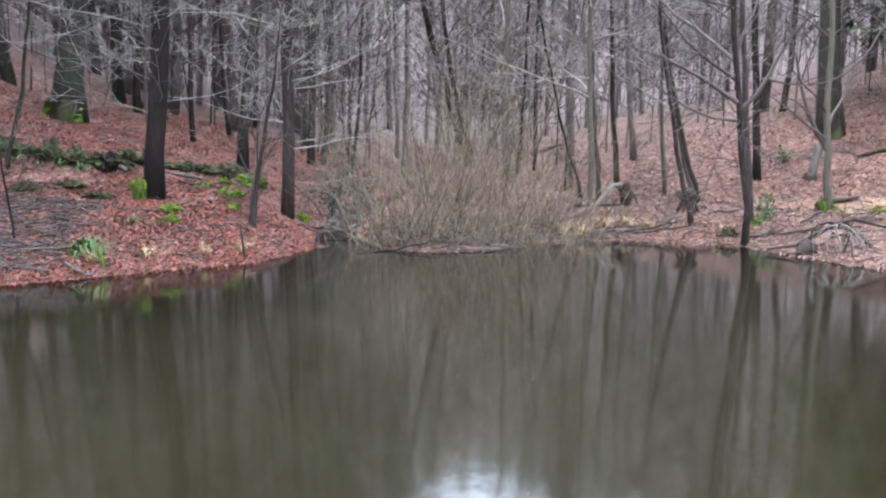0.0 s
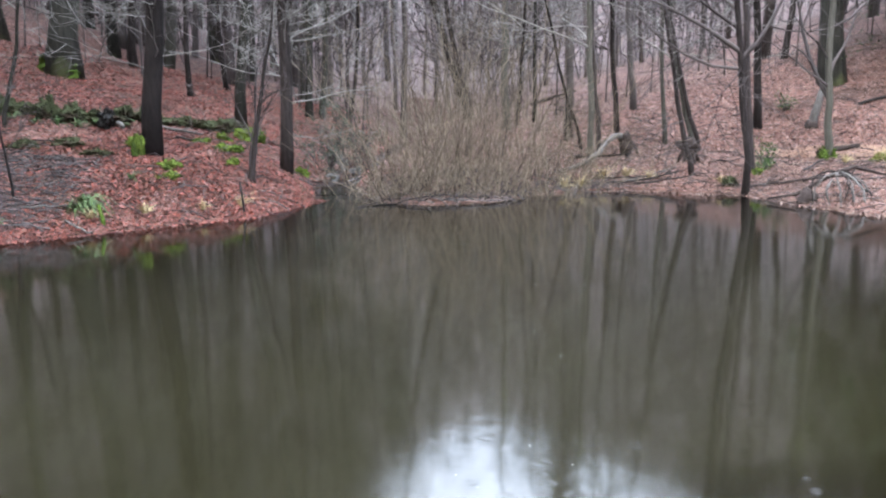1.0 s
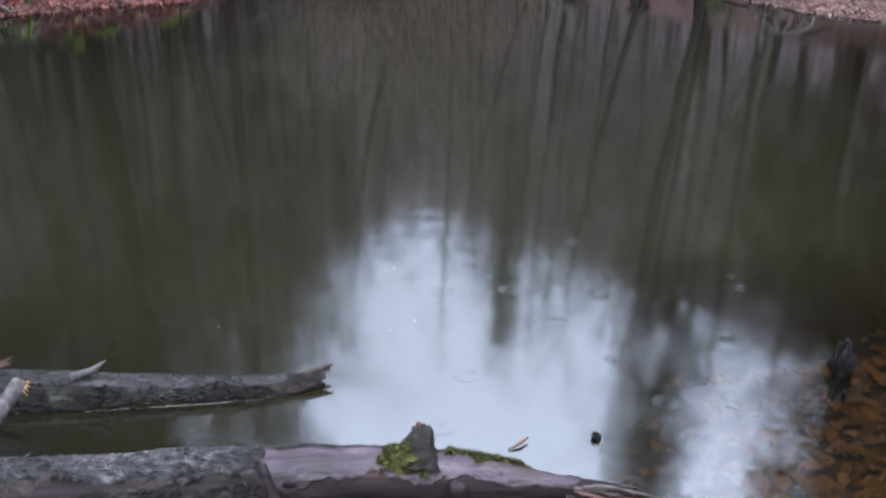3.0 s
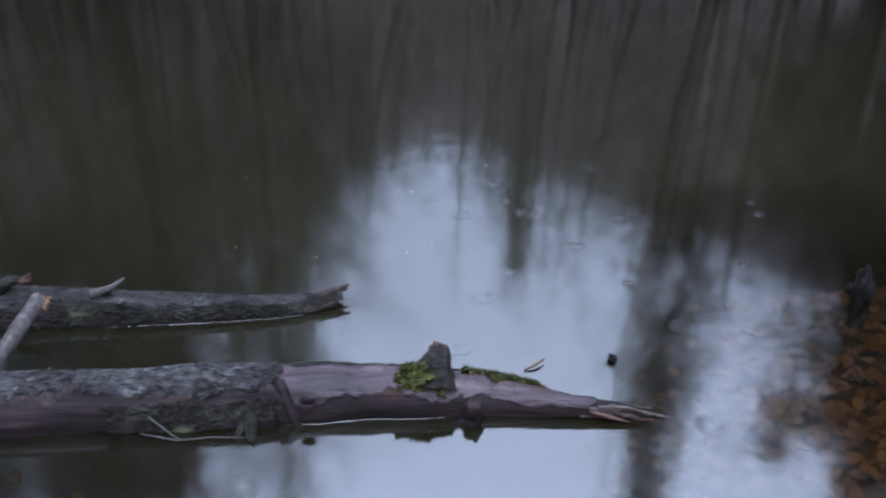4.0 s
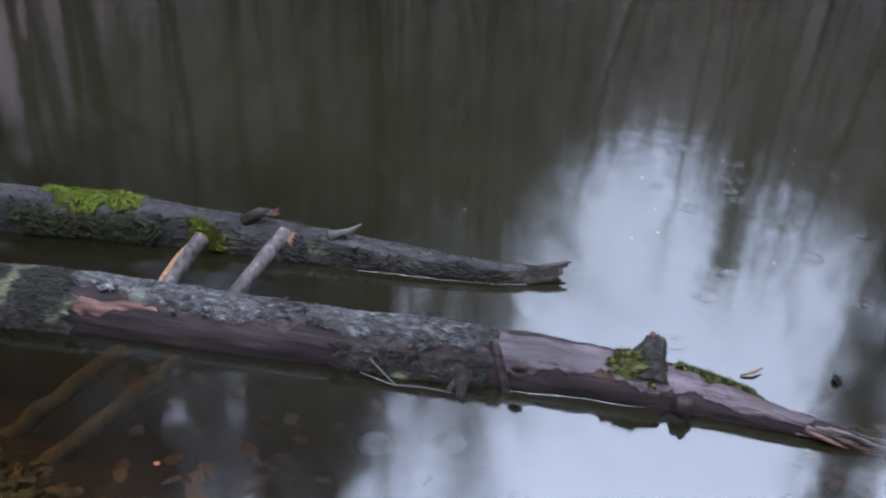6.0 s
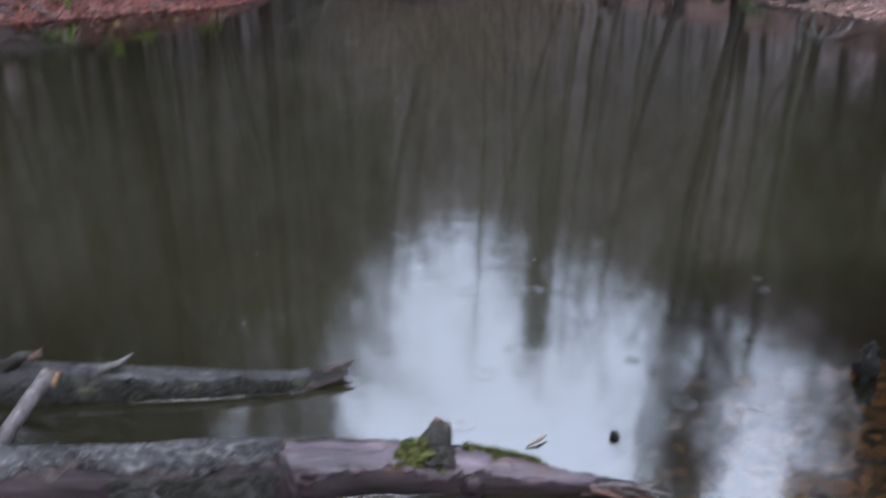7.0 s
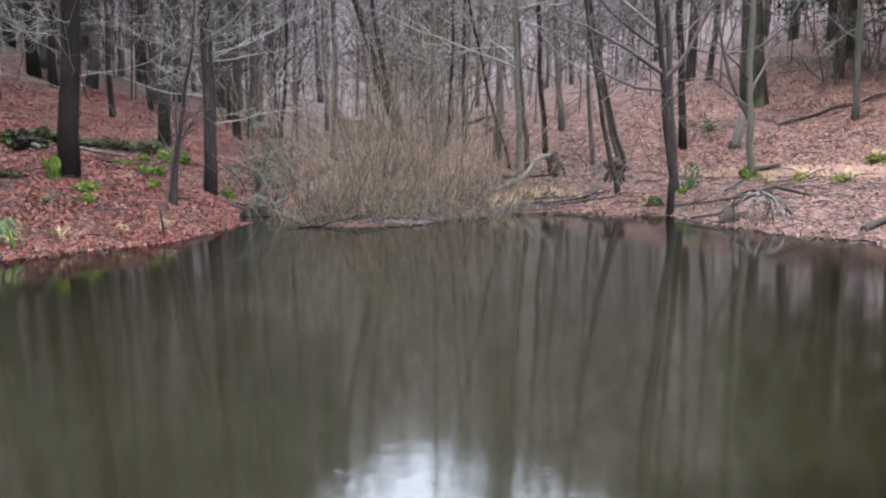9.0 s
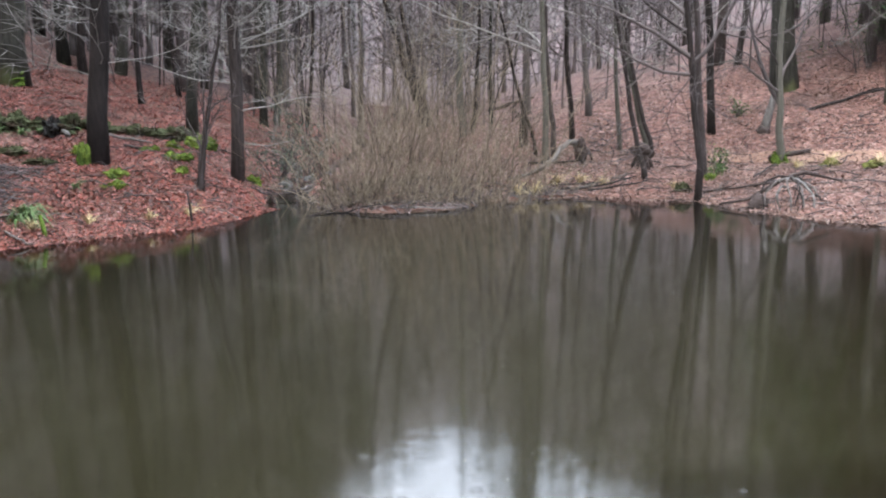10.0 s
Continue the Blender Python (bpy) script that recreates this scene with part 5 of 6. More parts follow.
# ---- shrubs, ferns, grass, moss, stones ----
def shrub(x, y, w, d, h, n, seed, label, dense=5):
    """A thicket of thin upright stems."""
    rng = np.random.default_rng(seed)
    ob = thing("shrub", x, y, gz(x, y), label, "shrub", "bare shrubs at the inlet")
    stems, tw = Tubes(), Tubes()
    for _ in range(n):
        bx, by = rng.normal(0, w * 0.6), rng.normal(0, d * 0.5)
        hh = h * rng.uniform(0.25, 1.0) * (1.0 + 0.35 * (rng.uniform() < 0.12))
        z0 = max(gz(x + bx, y + by), -0.15) - gz(x, y) - 0.05
        line = bent(rng, (bx, by, z0), (bx / w * 0.35 + rng.normal(0, 0.42), rng.normal(0, 0.35), 1), hh, 6, 0.13)
        stems.tube(line, np.linspace(0.006, 0.0018, 6) * rng.uniform(0.5, 1.3), 4, False)
        for _ in range(dense):
            v = int(rng.integers(1, 6))
            l2 = bent(rng, line[v], (line[v] - line[v - 1]) / np.linalg.norm(line[v] - line[v - 1]) + rng.normal(0, 0.7, 3), hh * rng.uniform(0.12, 0.4), 3, 0.2, 0.03)
            tw.tube(l2, (0.003, 0.0024, 0.0014), 3, False)
    tagged(part("stem_growth", stems, shrub_stem, ob), kind="stuff")
    tagged(part("twig_growth", tw, shrub_stem, ob), kind="stuff")
    return ob


shrub(-0.45, 13.3, 0.75, 0.6, 2.1, 95, 1, "tan leafless thicket standing in the pond's inlet")
shrub(0.25, 13.4, 0.8, 0.7, 2.7, 110, 2, "tall tan leafless thicket at the inlet")
shrub(0.95, 13.6, 0.8, 0.6, 2.2, 95, 3, "tan leafless thicket with dense low stems")
shrub(1.7, 14.0, 0.8, 0.5, 1.2, 85, 4, "low tan brushwood on the far bank")
shrub(-0.62, 12.85, 0.34, 0.35, 1.3, 55, 5, "sparse dark brushwood at the brook's mouth", 4)
shrub(0.3, 15.6, 1.6, 0.9, 3.0, 130, 6, "thin tall brush behind the inlet thicket", 4)
shrub(-0.1, 12.75, 1.1, 0.25, 0.6, 170, 7, "low dead stems drooping into the water", 5)
shrub(1.1, 13.0, 0.9, 0.25, 0.5, 150, 8, "low dead stems along the waterline", 5)


def tuft(x, y, n, length, mat, seed, label, category="grass", droop=1.0, width=0.012, name="grass_tuft", group="", part_name="blade_tuft"):
    """Arching strap leaves from one root."""
    rng = np.random.default_rng(seed)
    ob = thing(name, x, y, gz(x, y), label, category, group)
    t = Tubes()
    for _ in range(n):
        a, L = rng.uniform(0, 6.28), length * rng.uniform(0.6, 1.1)
        out, up = rng.uniform(0.2, 0.7), rng.uniform(0.7, 1.25)
        side = np.array((-math.sin(a), math.cos(a), 0)) * width * rng.uniform(0.7, 1.2)
        v = []
        for i in range(6):
            u = i / 5
            c = np.array((math.cos(a) * out * L * u, math.sin(a) * out * L * u, L * (up * u - droop * 0.75 * u * u) - 0.02)) + rng.normal(0, 0.004, 3)
            ww = (0.6 + 0.8 * u - 1.35 * u * u)
            v += [c - side * ww, c + side * ww + np.array((0, 0, 0.3 * width))]
        t.add(v, [(2 * i, 2 * i + 1, 2 * i + 3, 2 * i + 2) for i in range(5)])
    tagged(part(part_name, t, mat, ob), kind="stuff")
    return ob


tuft(-4.20, 10.97, 110, 0.60, fern_green, 1, "large green strap-leaved fern drooping on the bank", "fern", 1.5, 0.011, "fern", "ferns on the bank", "frond_tuft")
tuft(-4.27, 10.87, 60, 0.42, fern_green, 2, "green strap-leaved fern beside a larger one", "fern", 1.5, 0.011, "fern", "ferns on the bank", "frond_tuft")
tuft(-3.98, 11.94, 26, 0.28, fern_green, 3, "small green fern among copper leaves", "fern", 1.1, 0.014, "fern", "ferns on the bank", "frond_tuft")
tuft(-5.0, 10.3, 14, 0.3, fern_green, 4, "small dark fern by the waterline", "fern", 1.1, 0.014, "fern", "ferns on the bank", "frond_tuft")
for i, (x, y, n, L) in enumerate([(-4.06, 10.72, 40, 0.22), (-3.56, 11.13, 50, 0.2), (-2.95, 11.43, 40, 0.18), (-2.54, 11.73, 36, 0.25), (2.40, 14.10, 60, 0.3), (2.0, 13.6, 60, 0.28), (2.76, 14.15, 50, 0.26),
                                  (1.75, 13.5, 40, 0.3), (3.07, 14.00, 40, 0.22), (3.99, 13.49, 34, 0.2), (6.54, 14.10, 60, 0.3), (7.05, 13.59, 60, 0.3), (7.87, 14.31, 60, 0.34), (6.13, 14.31, 40, 0.24)]):
    tuft(x, y, int(n * 1.6), L * 1.3, straw, 30 + i, "dry yellow grass tuft at the water's edge" if i < 10 else "withered grass tuft on the terrace", "grass", 0.8, 0.006, "grass_tuft", "dry grass tufts")
stem = thing("mossy_stake", -3.90, 10.65, 0.0, "thin stake sleeved in bright green moss", "stake")
t = Tubes()
t.tube([(0.02, 0, -0.15), (0.0, 0, 0.12), (-0.04, 0.01, 0.30)], [0.018, 0.026, 0.02], 8)
part("stake", t, moss, stem)
stem = thing("stake", -2.47, 11.54, 0.0, "thin dark stake standing in the water", "stake")
t = Tubes()
t.tube([(0.0, 0, -0.3), (0.01, 0, 0.0), (-0.01, 0.0, 0.25), (-0.03, 0.0, 0.44)], [0.018, 0.017, 0.015, 0.010], 8)
part("stake", t, bark_dark, stem)

# the ledge: a broken, undercut line of dark rock along the slope
rng = np.random.default_rng(58)
LEDGE = []
for u in np.linspace(0, 1, 26):
    x = np.interp(u, (0, 0.45, 0.62, 0.8, 1), (-6.9, -5.1, -4.65, -4.2, -3.5)) + rng.normal(0, 0.06)
    y = np.interp(u, (0, 0.45, 0.62, 0.8, 1), (14.25, 14.2, 14.9, 15.85, 16.1)) + rng.normal(0, 0.09)
    # the undercut is no cavity: its shade is a rock coloured near-black
    hollow = 0.40 < u < 0.45
    LEDGE.append((x, y, rng.uniform(0.12, 0.30), rng.uniform(0.14, 0.26), rng.uniform(0.09, 0.19) * (1.25 - 0.5 * u), black_wood if hollow else moss_dark,
                  "rock blackened for the undercut's shade in the ledge" if hollow else "dark mossy rock of the bank's ledge"))
for i, (x, y, sx, sy, sz, mt, lb) in enumerate(LEDGE + [
        (-3.25, 15.75, 0.26, 0.2, 0.16, moss, "bright green moss cushion on a stone"), (-3.47, 14.94, 0.16, 0.12, 0.10, moss, "green moss cushion among leaves"), (-3.56, 14.07, 0.14, 0.12, 0.08, moss, "green moss cushion among leaves"),
        (-3.17, 13.67, 0.15, 0.1, 0.08, moss, "green moss cushion among leaves"), (-2.95, 13.21, 0.10, 0.16, 0.07, moss, "long green moss cushion among leaves"),
        (-3.64, 12.45, 0.13, 0.12, 0.09, moss, "bright moss cushion below the dark trunk"), (-3.51, 12.14, 0.10, 0.10, 0.07, moss, "bright moss cushion below the dark trunk"), (-4.32, 13.31, 0.14, 0.12, 0.14, moss, "bright moss cushion beside the dark trunk"),
        (-5.18, 13.06, 0.26, 0.18, 0.07, moss_dark, "dark mossy hummock on the bank"), (-5.59, 12.70, 0.2, 0.18, 0.07, moss_dark, "dark mossy hummock on the bank"), (-4.72, 12.75, 0.2, 0.14, 0.06, moss_dark, "dark mossy hummock on the bank"), (-4.16, 12.92, 0.10, 0.10, 0.26, moss, "bright moss grown up the dark trunk's foot"),
        (-1.80, 15.4, 0.11, 0.09, 0.08, rock, "wet grey stone in the brook"), (-1.5, 16.3, 0.13, 0.10, 0.09, rock, "wet grey stone in the brook"), (-1.35, 14.9, 0.08, 0.07, 0.06, rock, "wet grey stone in the brook"),
        (-1.9, 17.2, 0.16, 0.13, 0.12, rock, "wet grey boulder by the brook"), (-1.05, 15.6, 0.09, 0.07, 0.06, rock, "wet grey stone in the brook"), (-2.25, 14.8, 0.14, 0.11, 0.09, moss, "mossy stone by the brook"),
        (4.62, 13.72, 0.09, 0.08, 0.06, moss, "bright moss cushion at the leaning tree"), (4.09, 13.39, 0.10, 0.08, 0.10, moss_dark, "dark moss clump at the waterline"),
        (6.56, 14.10, 0.15, 0.10, 0.09, moss_olive, "dark grassy hummock on the terrace"), (7.00, 13.59, 0.17, 0.11, 0.07, moss_olive, "grassy hummock on the terrace"), (7.92, 14.36, 0.20, 0.13, 0.10, moss_olive, "grassy hummock on the terrace"),
        (-1.62, 1.62, 0.07, 0.05, 0.035, rock, "small wet stone on the near bank"), (-1.50, 1.54, 0.05, 0.06, 0.03, rock, "small wet stone on the near bank"), (-1.72, 1.70, 0.05, 0.04, 0.03, rock, "small wet stone on the near bank"),
        (-1.40, 1.50, 0.04, 0.035, 0.025, rock, "small wet stone on the near bank"), (-1.28, 1.47, 0.05, 0.04, 0.03, rock, "small wet stone on the near bank"),
        (-1.86, 1.60, 0.06, 0.05, 0.05, rock, "small wet stone on the near bank"), (-1.95, 1.72, 0.05, 0.04, 0.04, rock, "small wet stone on the near bank"), (-1.80, 1.50, 0.045, 0.05, 0.04, rock, "small wet stone on the near bank")]):
    kind = "rock" if mt is rock or "rock" in lb else "moss"
    ob = thing({"rock": "stone", "moss": "moss_cushion"}[kind], x, y, gz(x, y), lb, kind, "stones and moss of the banks")
    rng = np.random.default_rng(600 + i)
    t = lump((0, 0, sz * 0.15), (sx * 0.8, sy * 0.8, sz * 0.9), i * 1.37, 0.9, (24, 14))
    for _ in range(4):
        o = rng.normal(0, 0.5, 2) * (sx, sy)
        k = rng.uniform(0.35, 0.65)
        q = lump((o[0], o[1], sz * 0.1), (sx * k, sy * k, sz * k * 1.1), i * 2.1 + k * 9, 0.9, (16, 10))
        t.add(q.v[0], q.f)
    if mt is not rock and mt is not black_wood:
        fuzz(t, 220, 0.05 if mt is moss_dark else 0.035, 600 + i)
    part({"rock": "stone", "moss": "cushion"}[kind], t, mt, ob, smooth=mt is rock)
tuft(-5.33, 13.84, 30, 0.30, fern_green, 71, "ferns hanging from the mossy ledge", "fern", 1.1, 0.014, "fern", "ferns on the bank", "frond_tuft")
tuft(-5.89, 13.72, 26, 0.28, fern_green, 72, "ferns hanging from the mossy ledge", "fern", 1.1, 0.014, "fern", "ferns on the bank", "frond_tuft")
tuft(-4.47, 14.58, 26, 0.26, fern_green, 73, "ferns hanging from the mossy ledge", "fern", 1.1, 0.014, "fern", "ferns on the bank", "frond_tuft")
for i, (x, y, n, L) in enumerate([(-6.7, 13.95, 24, 0.34), (-6.3, 13.9, 22, 0.3), (-5.6, 13.8, 26, 0.36), (-5.1, 13.95, 26, 0.34), (-4.8, 14.4, 24, 0.3), (-4.55, 15.3, 22, 0.28), (-4.2, 15.75, 20, 0.28), (-3.8, 15.85, 18, 0.24), (-6.0, 14.5, 20, 0.3), (-5.3, 14.6, 20, 0.3)]):
    tuft(x, y, n, L, fern_green, 120 + i, "dark ferns hanging from the mossy ledge", "fern", 1.1, 0.014, "fern", "ferns on the bank", "frond_tuft")
tuft(-1.70, 1.62, 7, 0.14, fern_green, 74, "few thin green grass blades on the near bank", "grass", 0.7, 0.004)


def evergreen(x, y, h, w, n, mat, seed, label, name="evergreen_shrub", leaf=0.05):
    """A small evergreen: thin stems set with many little leaves, loose and uneven."""
    rng = np.random.default_rng(seed)
    ob = thing(name, x, y, gz(x, y), label, "shrub", "evergreen shrubs")
    st, lv = Tubes(), Tubes()
    for _ in range(max(5, n // 60)):
        line = bent(rng, (rng.normal(0, w * 0.1), rng.normal(0, w * 0.1), -0.03), (rng.normal(0, 0.5), rng.normal(0, 0.5), 1), h * rng.uniform(0.6, 1), 7, 0.16)
        st.tube(line, np.linspace(0.012, 0.003, 7), 4, False)
        for _ in range(6):
            i = int(rng.integers(2, 7))
            a = rng.uniform(0, 6.28)
            l2 = bent(rng, line[i], (math.cos(a), math.sin(a), rng.uniform(-0.2, 0.4)), w * rng.uniform(0.3, 0.8), 5, 0.15, -0.03)
            st.tube(l2, np.linspace(0.006, 0.002, 5), 3, False)
            for _ in range(n // 30):
                j = int(rng.integers(1, 5))
                c = l2[j] + rng.normal(0, 0.045, 3)
                d = rng.normal(0, 1, 3)
                d /= np.linalg.norm(d)
                e = np.cross(d, rng.normal(0, 1, 3))
                e /= np.linalg.norm(e)
                L = leaf * rng.uniform(0.6, 1.2)
                lv.add([c - d * L * 0.5, c + e * L * 0.22, c + d * L * 0.5, c - e * L * 0.22 + np.cross(d, e) * L * 0.12], [(0, 1, 2), (0, 2, 3)])
    tagged(part("stem_growth", st, twig_dark, ob), kind="stuff")
    tagged(part("foliage", lv, mat, ob, smooth=False), kind="stuff")
    return ob


evergreen(4.75, 13.85, 0.16, 0.12, 160, holly_green, 11, "small bright green holly at the leaning tree's foot", "holly", 0.06)
evergreen(4.98, 14.5, 0.5, 0.14, 200, holly_green, 1, "small bright green holly behind the leaning tree", "holly")
evergreen(-1.85, 15.6, 1.5, 0.8, 800, yew_green, 2, "dull green yew sapling by the brook", "yew", 0.045)
evergreen(-1.7, 16.8, 1.2, 0.8, 500, yew_green, 3, "dull green yew sapling by the brook", "yew", 0.045)
evergreen(6.23, 17.27, 0.4, 0.25, 160, holly_green, 4, "small green holly on the leafy slope", "holly")
evergreen(1.7, 23.0, 0.9, 0.7, 260, moss_dark, 5, "dull green holly in the valley", "holly")
evergreen(2.56, 19.72, 0.6, 0.4, 200, moss_dark, 6, "dull green holly in the valley", "holly")
evergreen(9.3, 18.6, 3.0, 1.5, 700, needle, 7, "large dull green holly on the slope", "holly", 0.06)
evergreen(10.6, 19.9, 3.6, 1.8, 800, needle, 8, "large dull green holly on the slope", "holly", 0.06)

# dead wood on the banks
db = thing("dead_branch", 2.12, 14.56, gz(2.12, 14.56), "pale dead branch arching up to a rotten root", "branch")
t = Tubes()
t.tube([(-0.55, -0.25, -0.05), (-0.2, -0.1, 0.02), (0.1, 0.1, 0.10), (0.35, 0.35, 0.22), (0.5, 0.55, 0.38), (0.68, 0.8, 0.46), (0.85, 0.95, 0.44)], [0.022, 0.03, 0.036, 0.04, 0.042, 0.045, 0.05], 9)
part("branch", t, dead_wood, db)
t = blob((0.88, 0.95, 0.33), (0.12, 0.1, 0.16), 3.0, 0.7, (16, 12))
t.tube([(0.90, 0.95, 0.35), (0.92, 0.93, 0.12), (0.95, 0.95, -0.1)], [0.07, 0.045, 0.05], 8)
t.tube([(0.95, 0.95, 0.35), (1.05, 0.9, 0.25), (1.08, 0.88, 0.15)], [0.05, 0.03, 0.012], 7)
part("root", t, root_dark, db, "black rotten root plate")
sp = thing("stump", 3.80, 14.61, gz(3.8, 14.61), "dark broken stump with torn roots", "stump")
t = blob((0, 0, 0.26), (0.14, 0.12, 0.10), 7.0, 0.7, (16, 10))
part("stump_head", t, root_dark, sp)
for a in (200, 240, 300, 340, 20):
    t = Tubes()
    t.tube([(0, 0, 0.24), (0.12 * math.cos(radians(a)), 0.1 * math.sin(radians(a)), 0.12), (0.2 * math.cos(radians(a)), 0.16 * math.sin(radians(a)), -0.05)], [0.05, 0.03, 0.02], 7)
    part("root", t, root_dark, sp)
sn = thing("snag", 6.38, 16.35, gz(6.38, 16.35), "pale hollow snag leaning on the leafy slope", "stump")
t = Tubes()
t.tube([(0, 0, -0.1), (0.03, 0, 0.15), (0.1, 0, 0.42), (0.15, 0.02, 0.72)], [0.09, 0.075, 0.06, 0.025], 9)
part("trunk", t, dead_wood, sn)
part("foot", blob((-0.02, -0.04, 0.0), (0.12, 0.1, 0.10), 9.0, 0.5), root_dark, sn, "dark rotten foot")
for i, (x, y, sgn) in enumerate([(2.20, 16.86, 1), (2.30, 16.97, -1)]):
    t = Tubes()
    t.tube([(0, 0, -0.1), (0.01 * sgn, 0, 0.3), (0.03 * sgn, 0, 0.72)], [0.055, 0.045, 0.035], 8)
    part("trunk", t, bark_dark, thing("stump", x, y, gz(x, y), "thin dark broken stem standing upright", "stump", "broken stems"))
# the washed-out root crown with grey arching branches at the water
rc = thing("root_crown", 5.16, 12.01, 0.05, "grey dead branches arching from a root into the water", "branch")
rng = np.random.default_rng(34)
for k, (ex, ey, r) in enumerate([(-0.46, -0.18, 0.012), (-0.30, -0.34, 0.016), (-0.24, -0.45, 0.014), (-0.10, -0.5, 0.012), (0.02, -0.42, 0.012), (0.12, -0.48, 0.017), (0.22, -0.33, 0.016), (-0.38, -0.05, 0.015), (0.30, -0.12, 0.012), (-0.15, -0.3, 0.009)]):
    foot = np.array((-0.12 + 0.03 * k, 0.1, 0.30 + 0.012 * k)) + rng.normal(0, 0.03, 3)
    end = np.array((ex, ey, -0.12)) + rng.normal(0, 0.03, 3)
    bow = rng.uniform(0.05, 0.16)
    line = [foot + (end - foot) * u + np.array((ex * 0.25, ey * 0.15, bow)) * math.sin(math.pi * u) * 1.2 + rng.normal(0, 0.015, 3) for u in np.linspace(0, 1, 8)]
    t = Tubes()
    t.tube(line, r * np.linspace(1.2, 0.5, 8), 6)
    for _ in range(3):
        q = line[int(rng.integers(2, 7))]
        t.tube(bent(rng, q, rng.normal(0, 1, 3) + (ex, ey, -0.2), rng.uniform(0.08, 0.25), 3, 0.2), (r * 0.5, r * 0.4, r * 0.2), 4)
    part("branch", t, dead_wood if k % 3 else bark_dark, rc)
t = Tubes()
t.tube([(-0.9, 0.25, 0.0), (-0.55, 0.2, 0.06), (-0.1, 0.12, 0.34), (0.15, 0.1, 0.42), (0.7, 0.2, 0.28)], [0.014, 0.022, 0.028, 0.03, 0.012], 8)
part("root", t, root_dark, rc, "dark root along the top")
part("root", blob((-0.45, 0.05, 0.02), (0.12, 0.1, 0.12), 4.0, 0.6), root_dark, rc, "black root lump at the water")


def stick(x, y, length, turn, r, mat, label, rise=0.05, seed=0, lift=0.02, group="fallen sticks on the banks"):
    rng = np.random.default_rng(500 + seed)
    ob = thing("stick", x, y, max(gz(x, y), 0.0), label, "stick", group)
    a = radians(turn)
    pts = []
    for i in range(7):
        u = (i / 6 - 0.5) * length
        px, py = u * math.cos(a) + rng.normal(0, 0.02 * length), u * math.sin(a) + rng.normal(0, 0.01 * length)
        pts.append((px, py, max(gz(x + px, y + py), -0.03) - max(gz(x, y), 0.0) + lift + rise * (0.5 + i / 6 - 0.5) + rng.uniform(0, 0.01)))
    t = Tubes()
    t.tube(pts, np.linspace(r, r * 0.5, 7), 7)
    for k in range(int(length * 2)):
        i = int(rng.integers(1, 6))
        d = np.array((math.cos(a + rng.choice((-0.8, 0.8))), math.sin(a + rng.choice((-0.8, 0.8))), 0.3))
        l2 = bent(rng, pts[i], d, length * 0.2, 3, 0.15)
        t.tube(l2, (r * 0.5, r * 0.4, r * 0.2), 5)
    part("stem", t, mat, ob)
    return ob


STICKS = [(5.06, 13.08, 1.5, -12, 0.022, root_dark, "dark forked branch lying on the bank"), (5.62, 13.39, 1.2, 25, 0.018, bark_dark, "dark stick lying among leaves"), (5.52, 14.00, 0.9, 50, 0.02, bark_dark, "dark stick lying among leaves"),
          (6.29, 11.09, 0.9, 28, 0.05, root_dark, "black sodden branch at the waterline"), (6.34, 15.07, 0.7, 4, 0.06, root_dark, "short dark log on the terrace"), (8.48, 17.17, 2.2, 8, 0.035, bark_dark, "long fallen branch on the slope"),
          (2.81, 24.02, 1.2, 12, 0.06, root_dark, "dark fallen log in the valley"), (2.96, 13.85, 1.1, 5, 0.02, bark_dark, "dark driftwood stick at the waterline"), (3.27, 13.69, 1.0, -8, 0.016, bark_dark, "dark driftwood stick at the waterline"),
          (3.07, 14.00, 0.9, 14, 0.014, dead_wood, "grey driftwood stick at the waterline"), (2.66, 14.00, 0.8, -14, 0.014, bark_dark, "dark driftwood stick at the waterline"), (2.61, 15.33, 1.0, 8, 0.025, bark_dark, "dark stick among leaves"),
          (-4.17, 14.63, 0.9, 6, 0.03, dead_wood, "pale stick on the leafy bank"), (-3.76, 14.12, 0.5, -20, 0.03, bark_dark, "dark stick on the leafy bank"), (-4.93, 14.22, 0.8, -48, 0.06, dead_wood, "mossy branch leaning off the ledge"),
          (-4.57, 10.77, 0.7, 20, 0.014, dead_wood, "grey stick at the bank's foot"), (-4.1, 10.4, 0.5, -35, 0.014, dead_wood, "grey stick at the bank's foot"), (-1.75, 14.4, 0.9, 10, 0.02, bark_dark, "dark branch across the brook"),
          (-1.6, 14.7, 0.8, -6, 0.016, bark_dark, "dark branch across the brook"), (-0.5, 12.45, 0.9, 12, 0.012, bark_dark, "thin dark branch in the water"), (-0.95, 12.35, 0.6, 48, 0.012, bark_dark, "thin dark branch in the water"),
          (0.4, 12.45, 0.9, -4, 0.012, dead_wood, "thin pale branch in the water"), (1.9, 13.4, 0.4, 75, 0.012, dead_wood, "pale forked twig at the waterline"), (8.79, 14.92, 1.4, 30, 0.03, bark_dark, "fallen branch on the slope")]
for i, (x, y, L, a, r, mt, lb) in enumerate(STICKS):
    stick(x, y, L, a, r, mt, lb, seed=i)

# a trodden path along the terrace, draped on the ground
pu = np.linspace(0, 1, 40)
cx = np.interp(pu, (0, 0.3, 0.6, 1), (5.2, 6.6, 7.6, 10.5))
cy = np.interp(pu, (0, 0.3, 0.6, 1), (15.64, 15.07, 13.7, 12.2))
t = Tubes()
hw = 0.22 + 0.22 * pu
tx, ty = np.gradient(cx), np.gradient(cy)
tl = np.hypot(tx, ty)
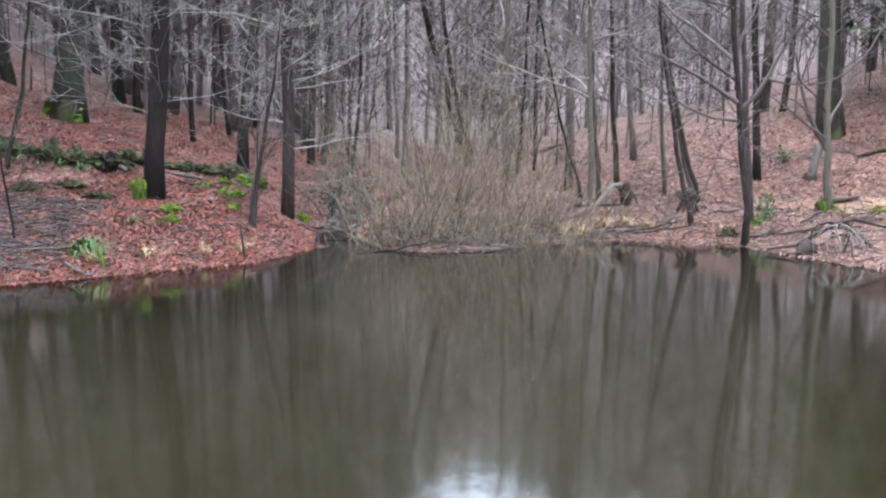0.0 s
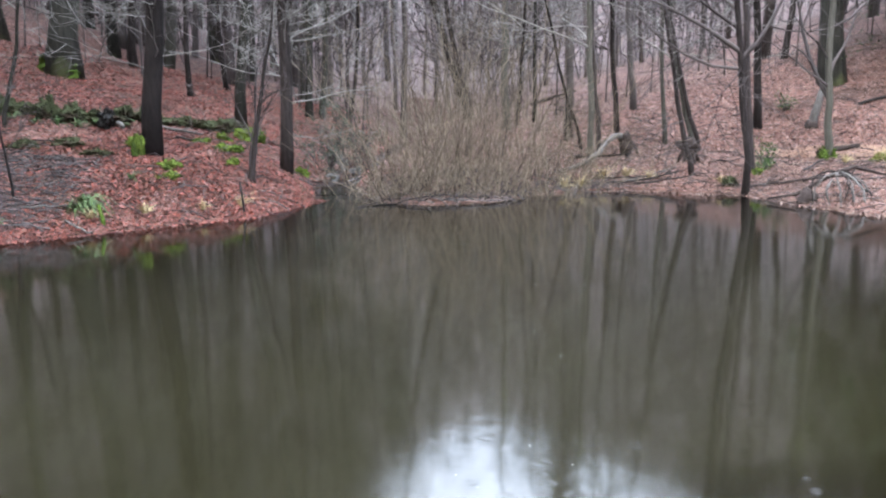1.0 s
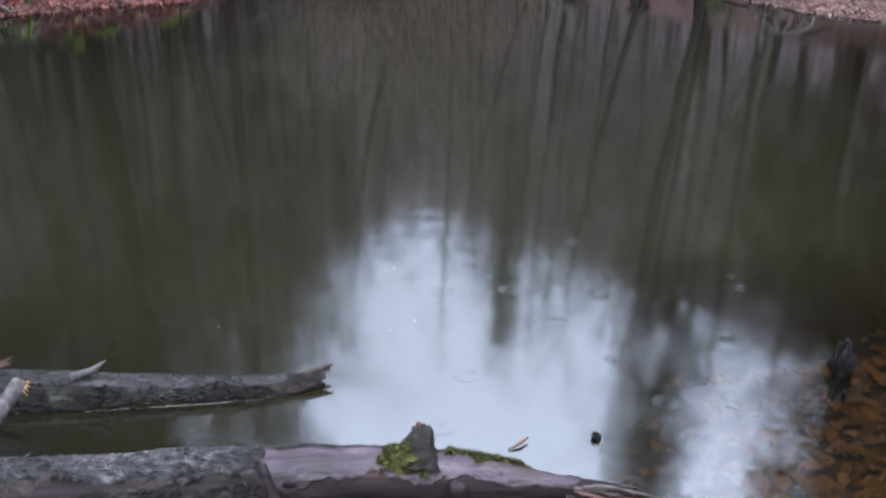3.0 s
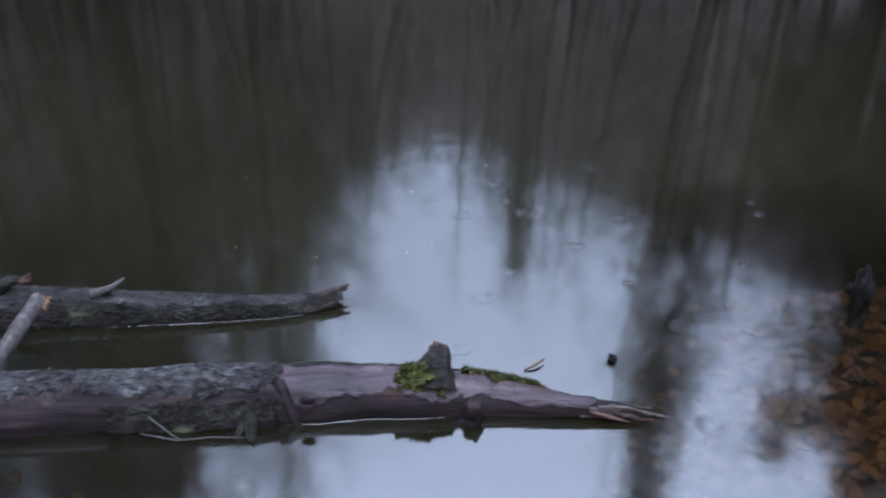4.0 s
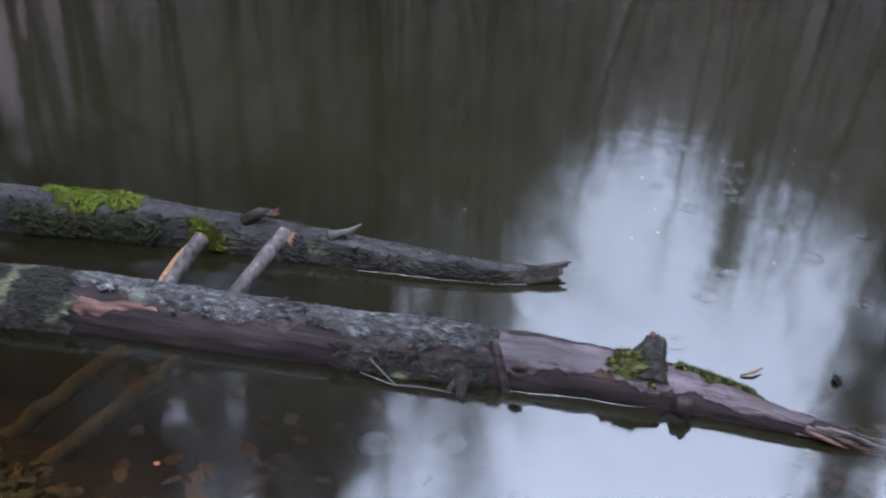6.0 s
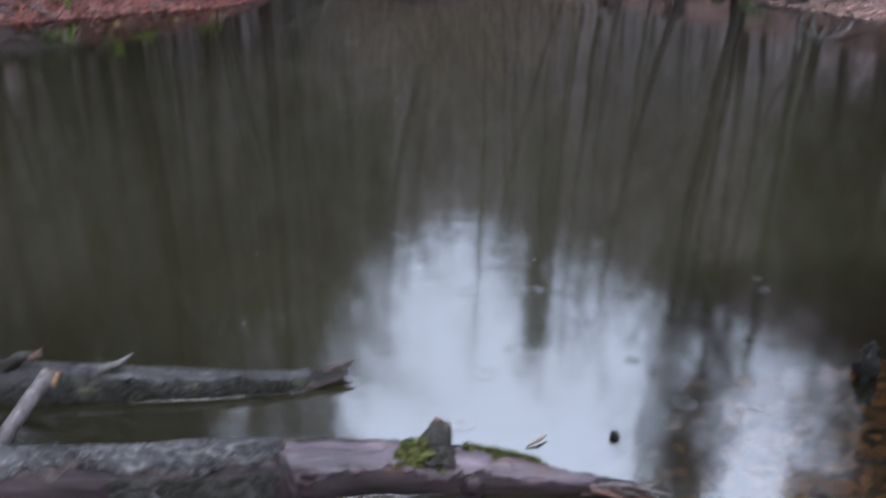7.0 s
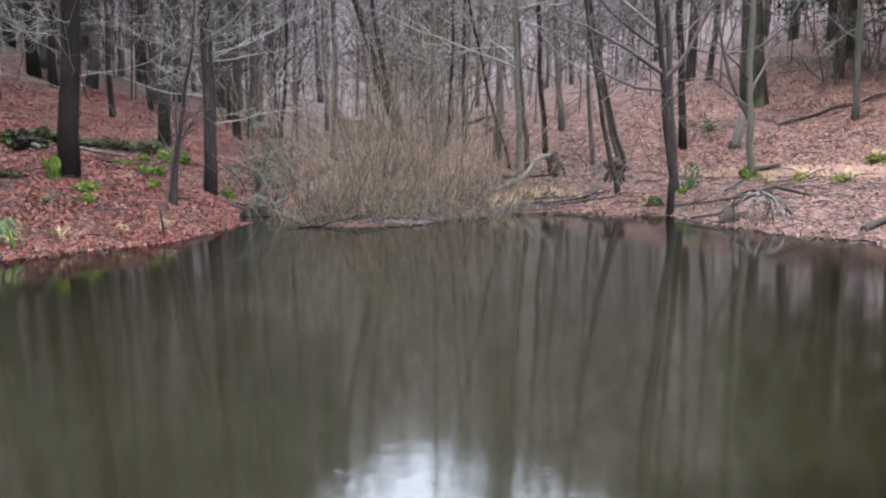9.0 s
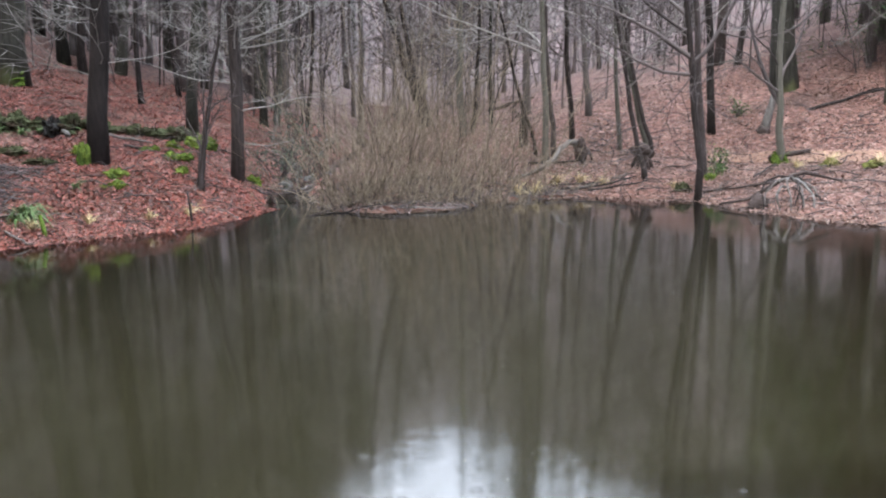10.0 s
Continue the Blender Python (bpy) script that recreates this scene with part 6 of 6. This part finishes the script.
rows_ = [np.stack([cx - ty / tl * hw * s, cy + tx / tl * hw * s], 1) for s in (-1, -0.4, 0.4, 1)]
pv = np.concatenate(rows_)
t.add(np.column_stack([pv, ground(pv[:, 0], pv[:, 1]) + 0.008]), [(r * 40 + i, r * 40 + i + 1, (r + 1) * 40 + i + 1, (r + 1) * 40 + i) for r in range(3) for i in range(39)])
tagged(new("path", t.mesh("path", material("trodden_earth", [(0.075, 0.042, 0.03), (0.115, 0.068, 0.05), (0.15, 0.095, 0.072)], 3, rough=0.85, bump=0.5))), "trodden pale earth path with scattered leaves", "path", kind="structure")

# floating flecks of foam and seed
rng = np.random.default_rng(77)
t = Tubes()
for _ in range(60):
    d, a = rng.uniform(3.0, 8.5), radians(rng.normal(6, 10))
    x, y = d * math.sin(a), d * math.cos(a)
    if shore_distance(np.array(x), np.array(y)) > -0.4:
        continue
    s = rng.uniform(0.001, 0.0038) * (0.5 + d / 11)
    t.add([(x + s * math.cos(k) * rng.uniform(0.7, 1.4), y + s * math.sin(k) * rng.uniform(0.7, 1.4), 0.003) for k in np.arange(6) * 1.047] + [(x, y, 0.003 + s * 0.5)], [(k, (k + 1) % 6, 6) for k in range(6)])
tagged(new("foam_flecks", t.mesh("foam_flecks", foam)), "tiny white flecks of foam floating on the pond", "foam", kind="stuff")

# rings left by drops of rain
rng = np.random.default_rng(19)
RINGS = [(0.95, 2.30, 0.055), (0.86, 2.20, 0.10), (0.30, 3.05, 0.05), (0.72, 3.45, 0.07), (0.25, 3.75, 0.08), (0.45, 4.1, 0.09), (-0.42, 2.02, 0.09), (-0.62, 1.96, 0.06), (1.35, 2.7, 0.06), (0.2, 2.72, 0.05), (1.0, 2.85, 0.12)]
for _ in range(46):
    d_, a_ = rng.uniform(2.4, 5.2), radians(rng.uniform(-9, 25))
    RINGS.append((d_ * math.sin(a_), d_ * math.cos(a_), rng.choice((0.018, 0.025, 0.03, 0.04, 0.06, 0.09)) * rng.uniform(0.8, 1.2)))
RINGS = [q for i, q in enumerate(RINGS) if all(math.hypot(q[0] - p[0], q[1] - p[1]) > q[2] + p[2] for p in RINGS[:i]) and not (q[0] < 0.85 and 2.2 < q[1] + 0.0 < 2.62) and not (q[0] < -0.1 and q[1] > 2.6)]
for cx_, cy_, R in ((a_, b_, min(c_, 0.05)) for a_, b_, c_ in RINGS):
    t = Tubes()
    n, waves = 36, int(round(2 + R * 26))
    prof = [(u, 0.5 * (1 - math.cos(2 * math.pi * waves * (u - 0.3) / 0.7)) * math.sin(math.pi * (u - 0.3) / 0.7)) for u in np.linspace(0.3, 1.0, waves * 6 + 1)]
    v = [(R * p * math.cos(6.2832 * j / n), R * p * math.sin(6.2832 * j / n), 0.0010 + 0.00024 * h) for p, h in prof for j in range(n)]
    t.add(v, [(i * n + j, (i + 1) * n + j, (i + 1) * n + (j + 1) % n, i * n + (j + 1) % n) for i in range(len(prof) - 1) for j in range(n)])
    me = t.mesh("ripple", water_mat)
    att = me.attributes.new("depth", "FLOAT", "POINT")
    att.data.foreach_set("value", np.full(len(v), max(0.0, -gz(cx_, cy_))))
    ob = tagged(new("ripple", me), "small ring made by a raindrop on the pond", "ripple", "raindrop rings")
    ob.location = (cx_, cy_, 0)
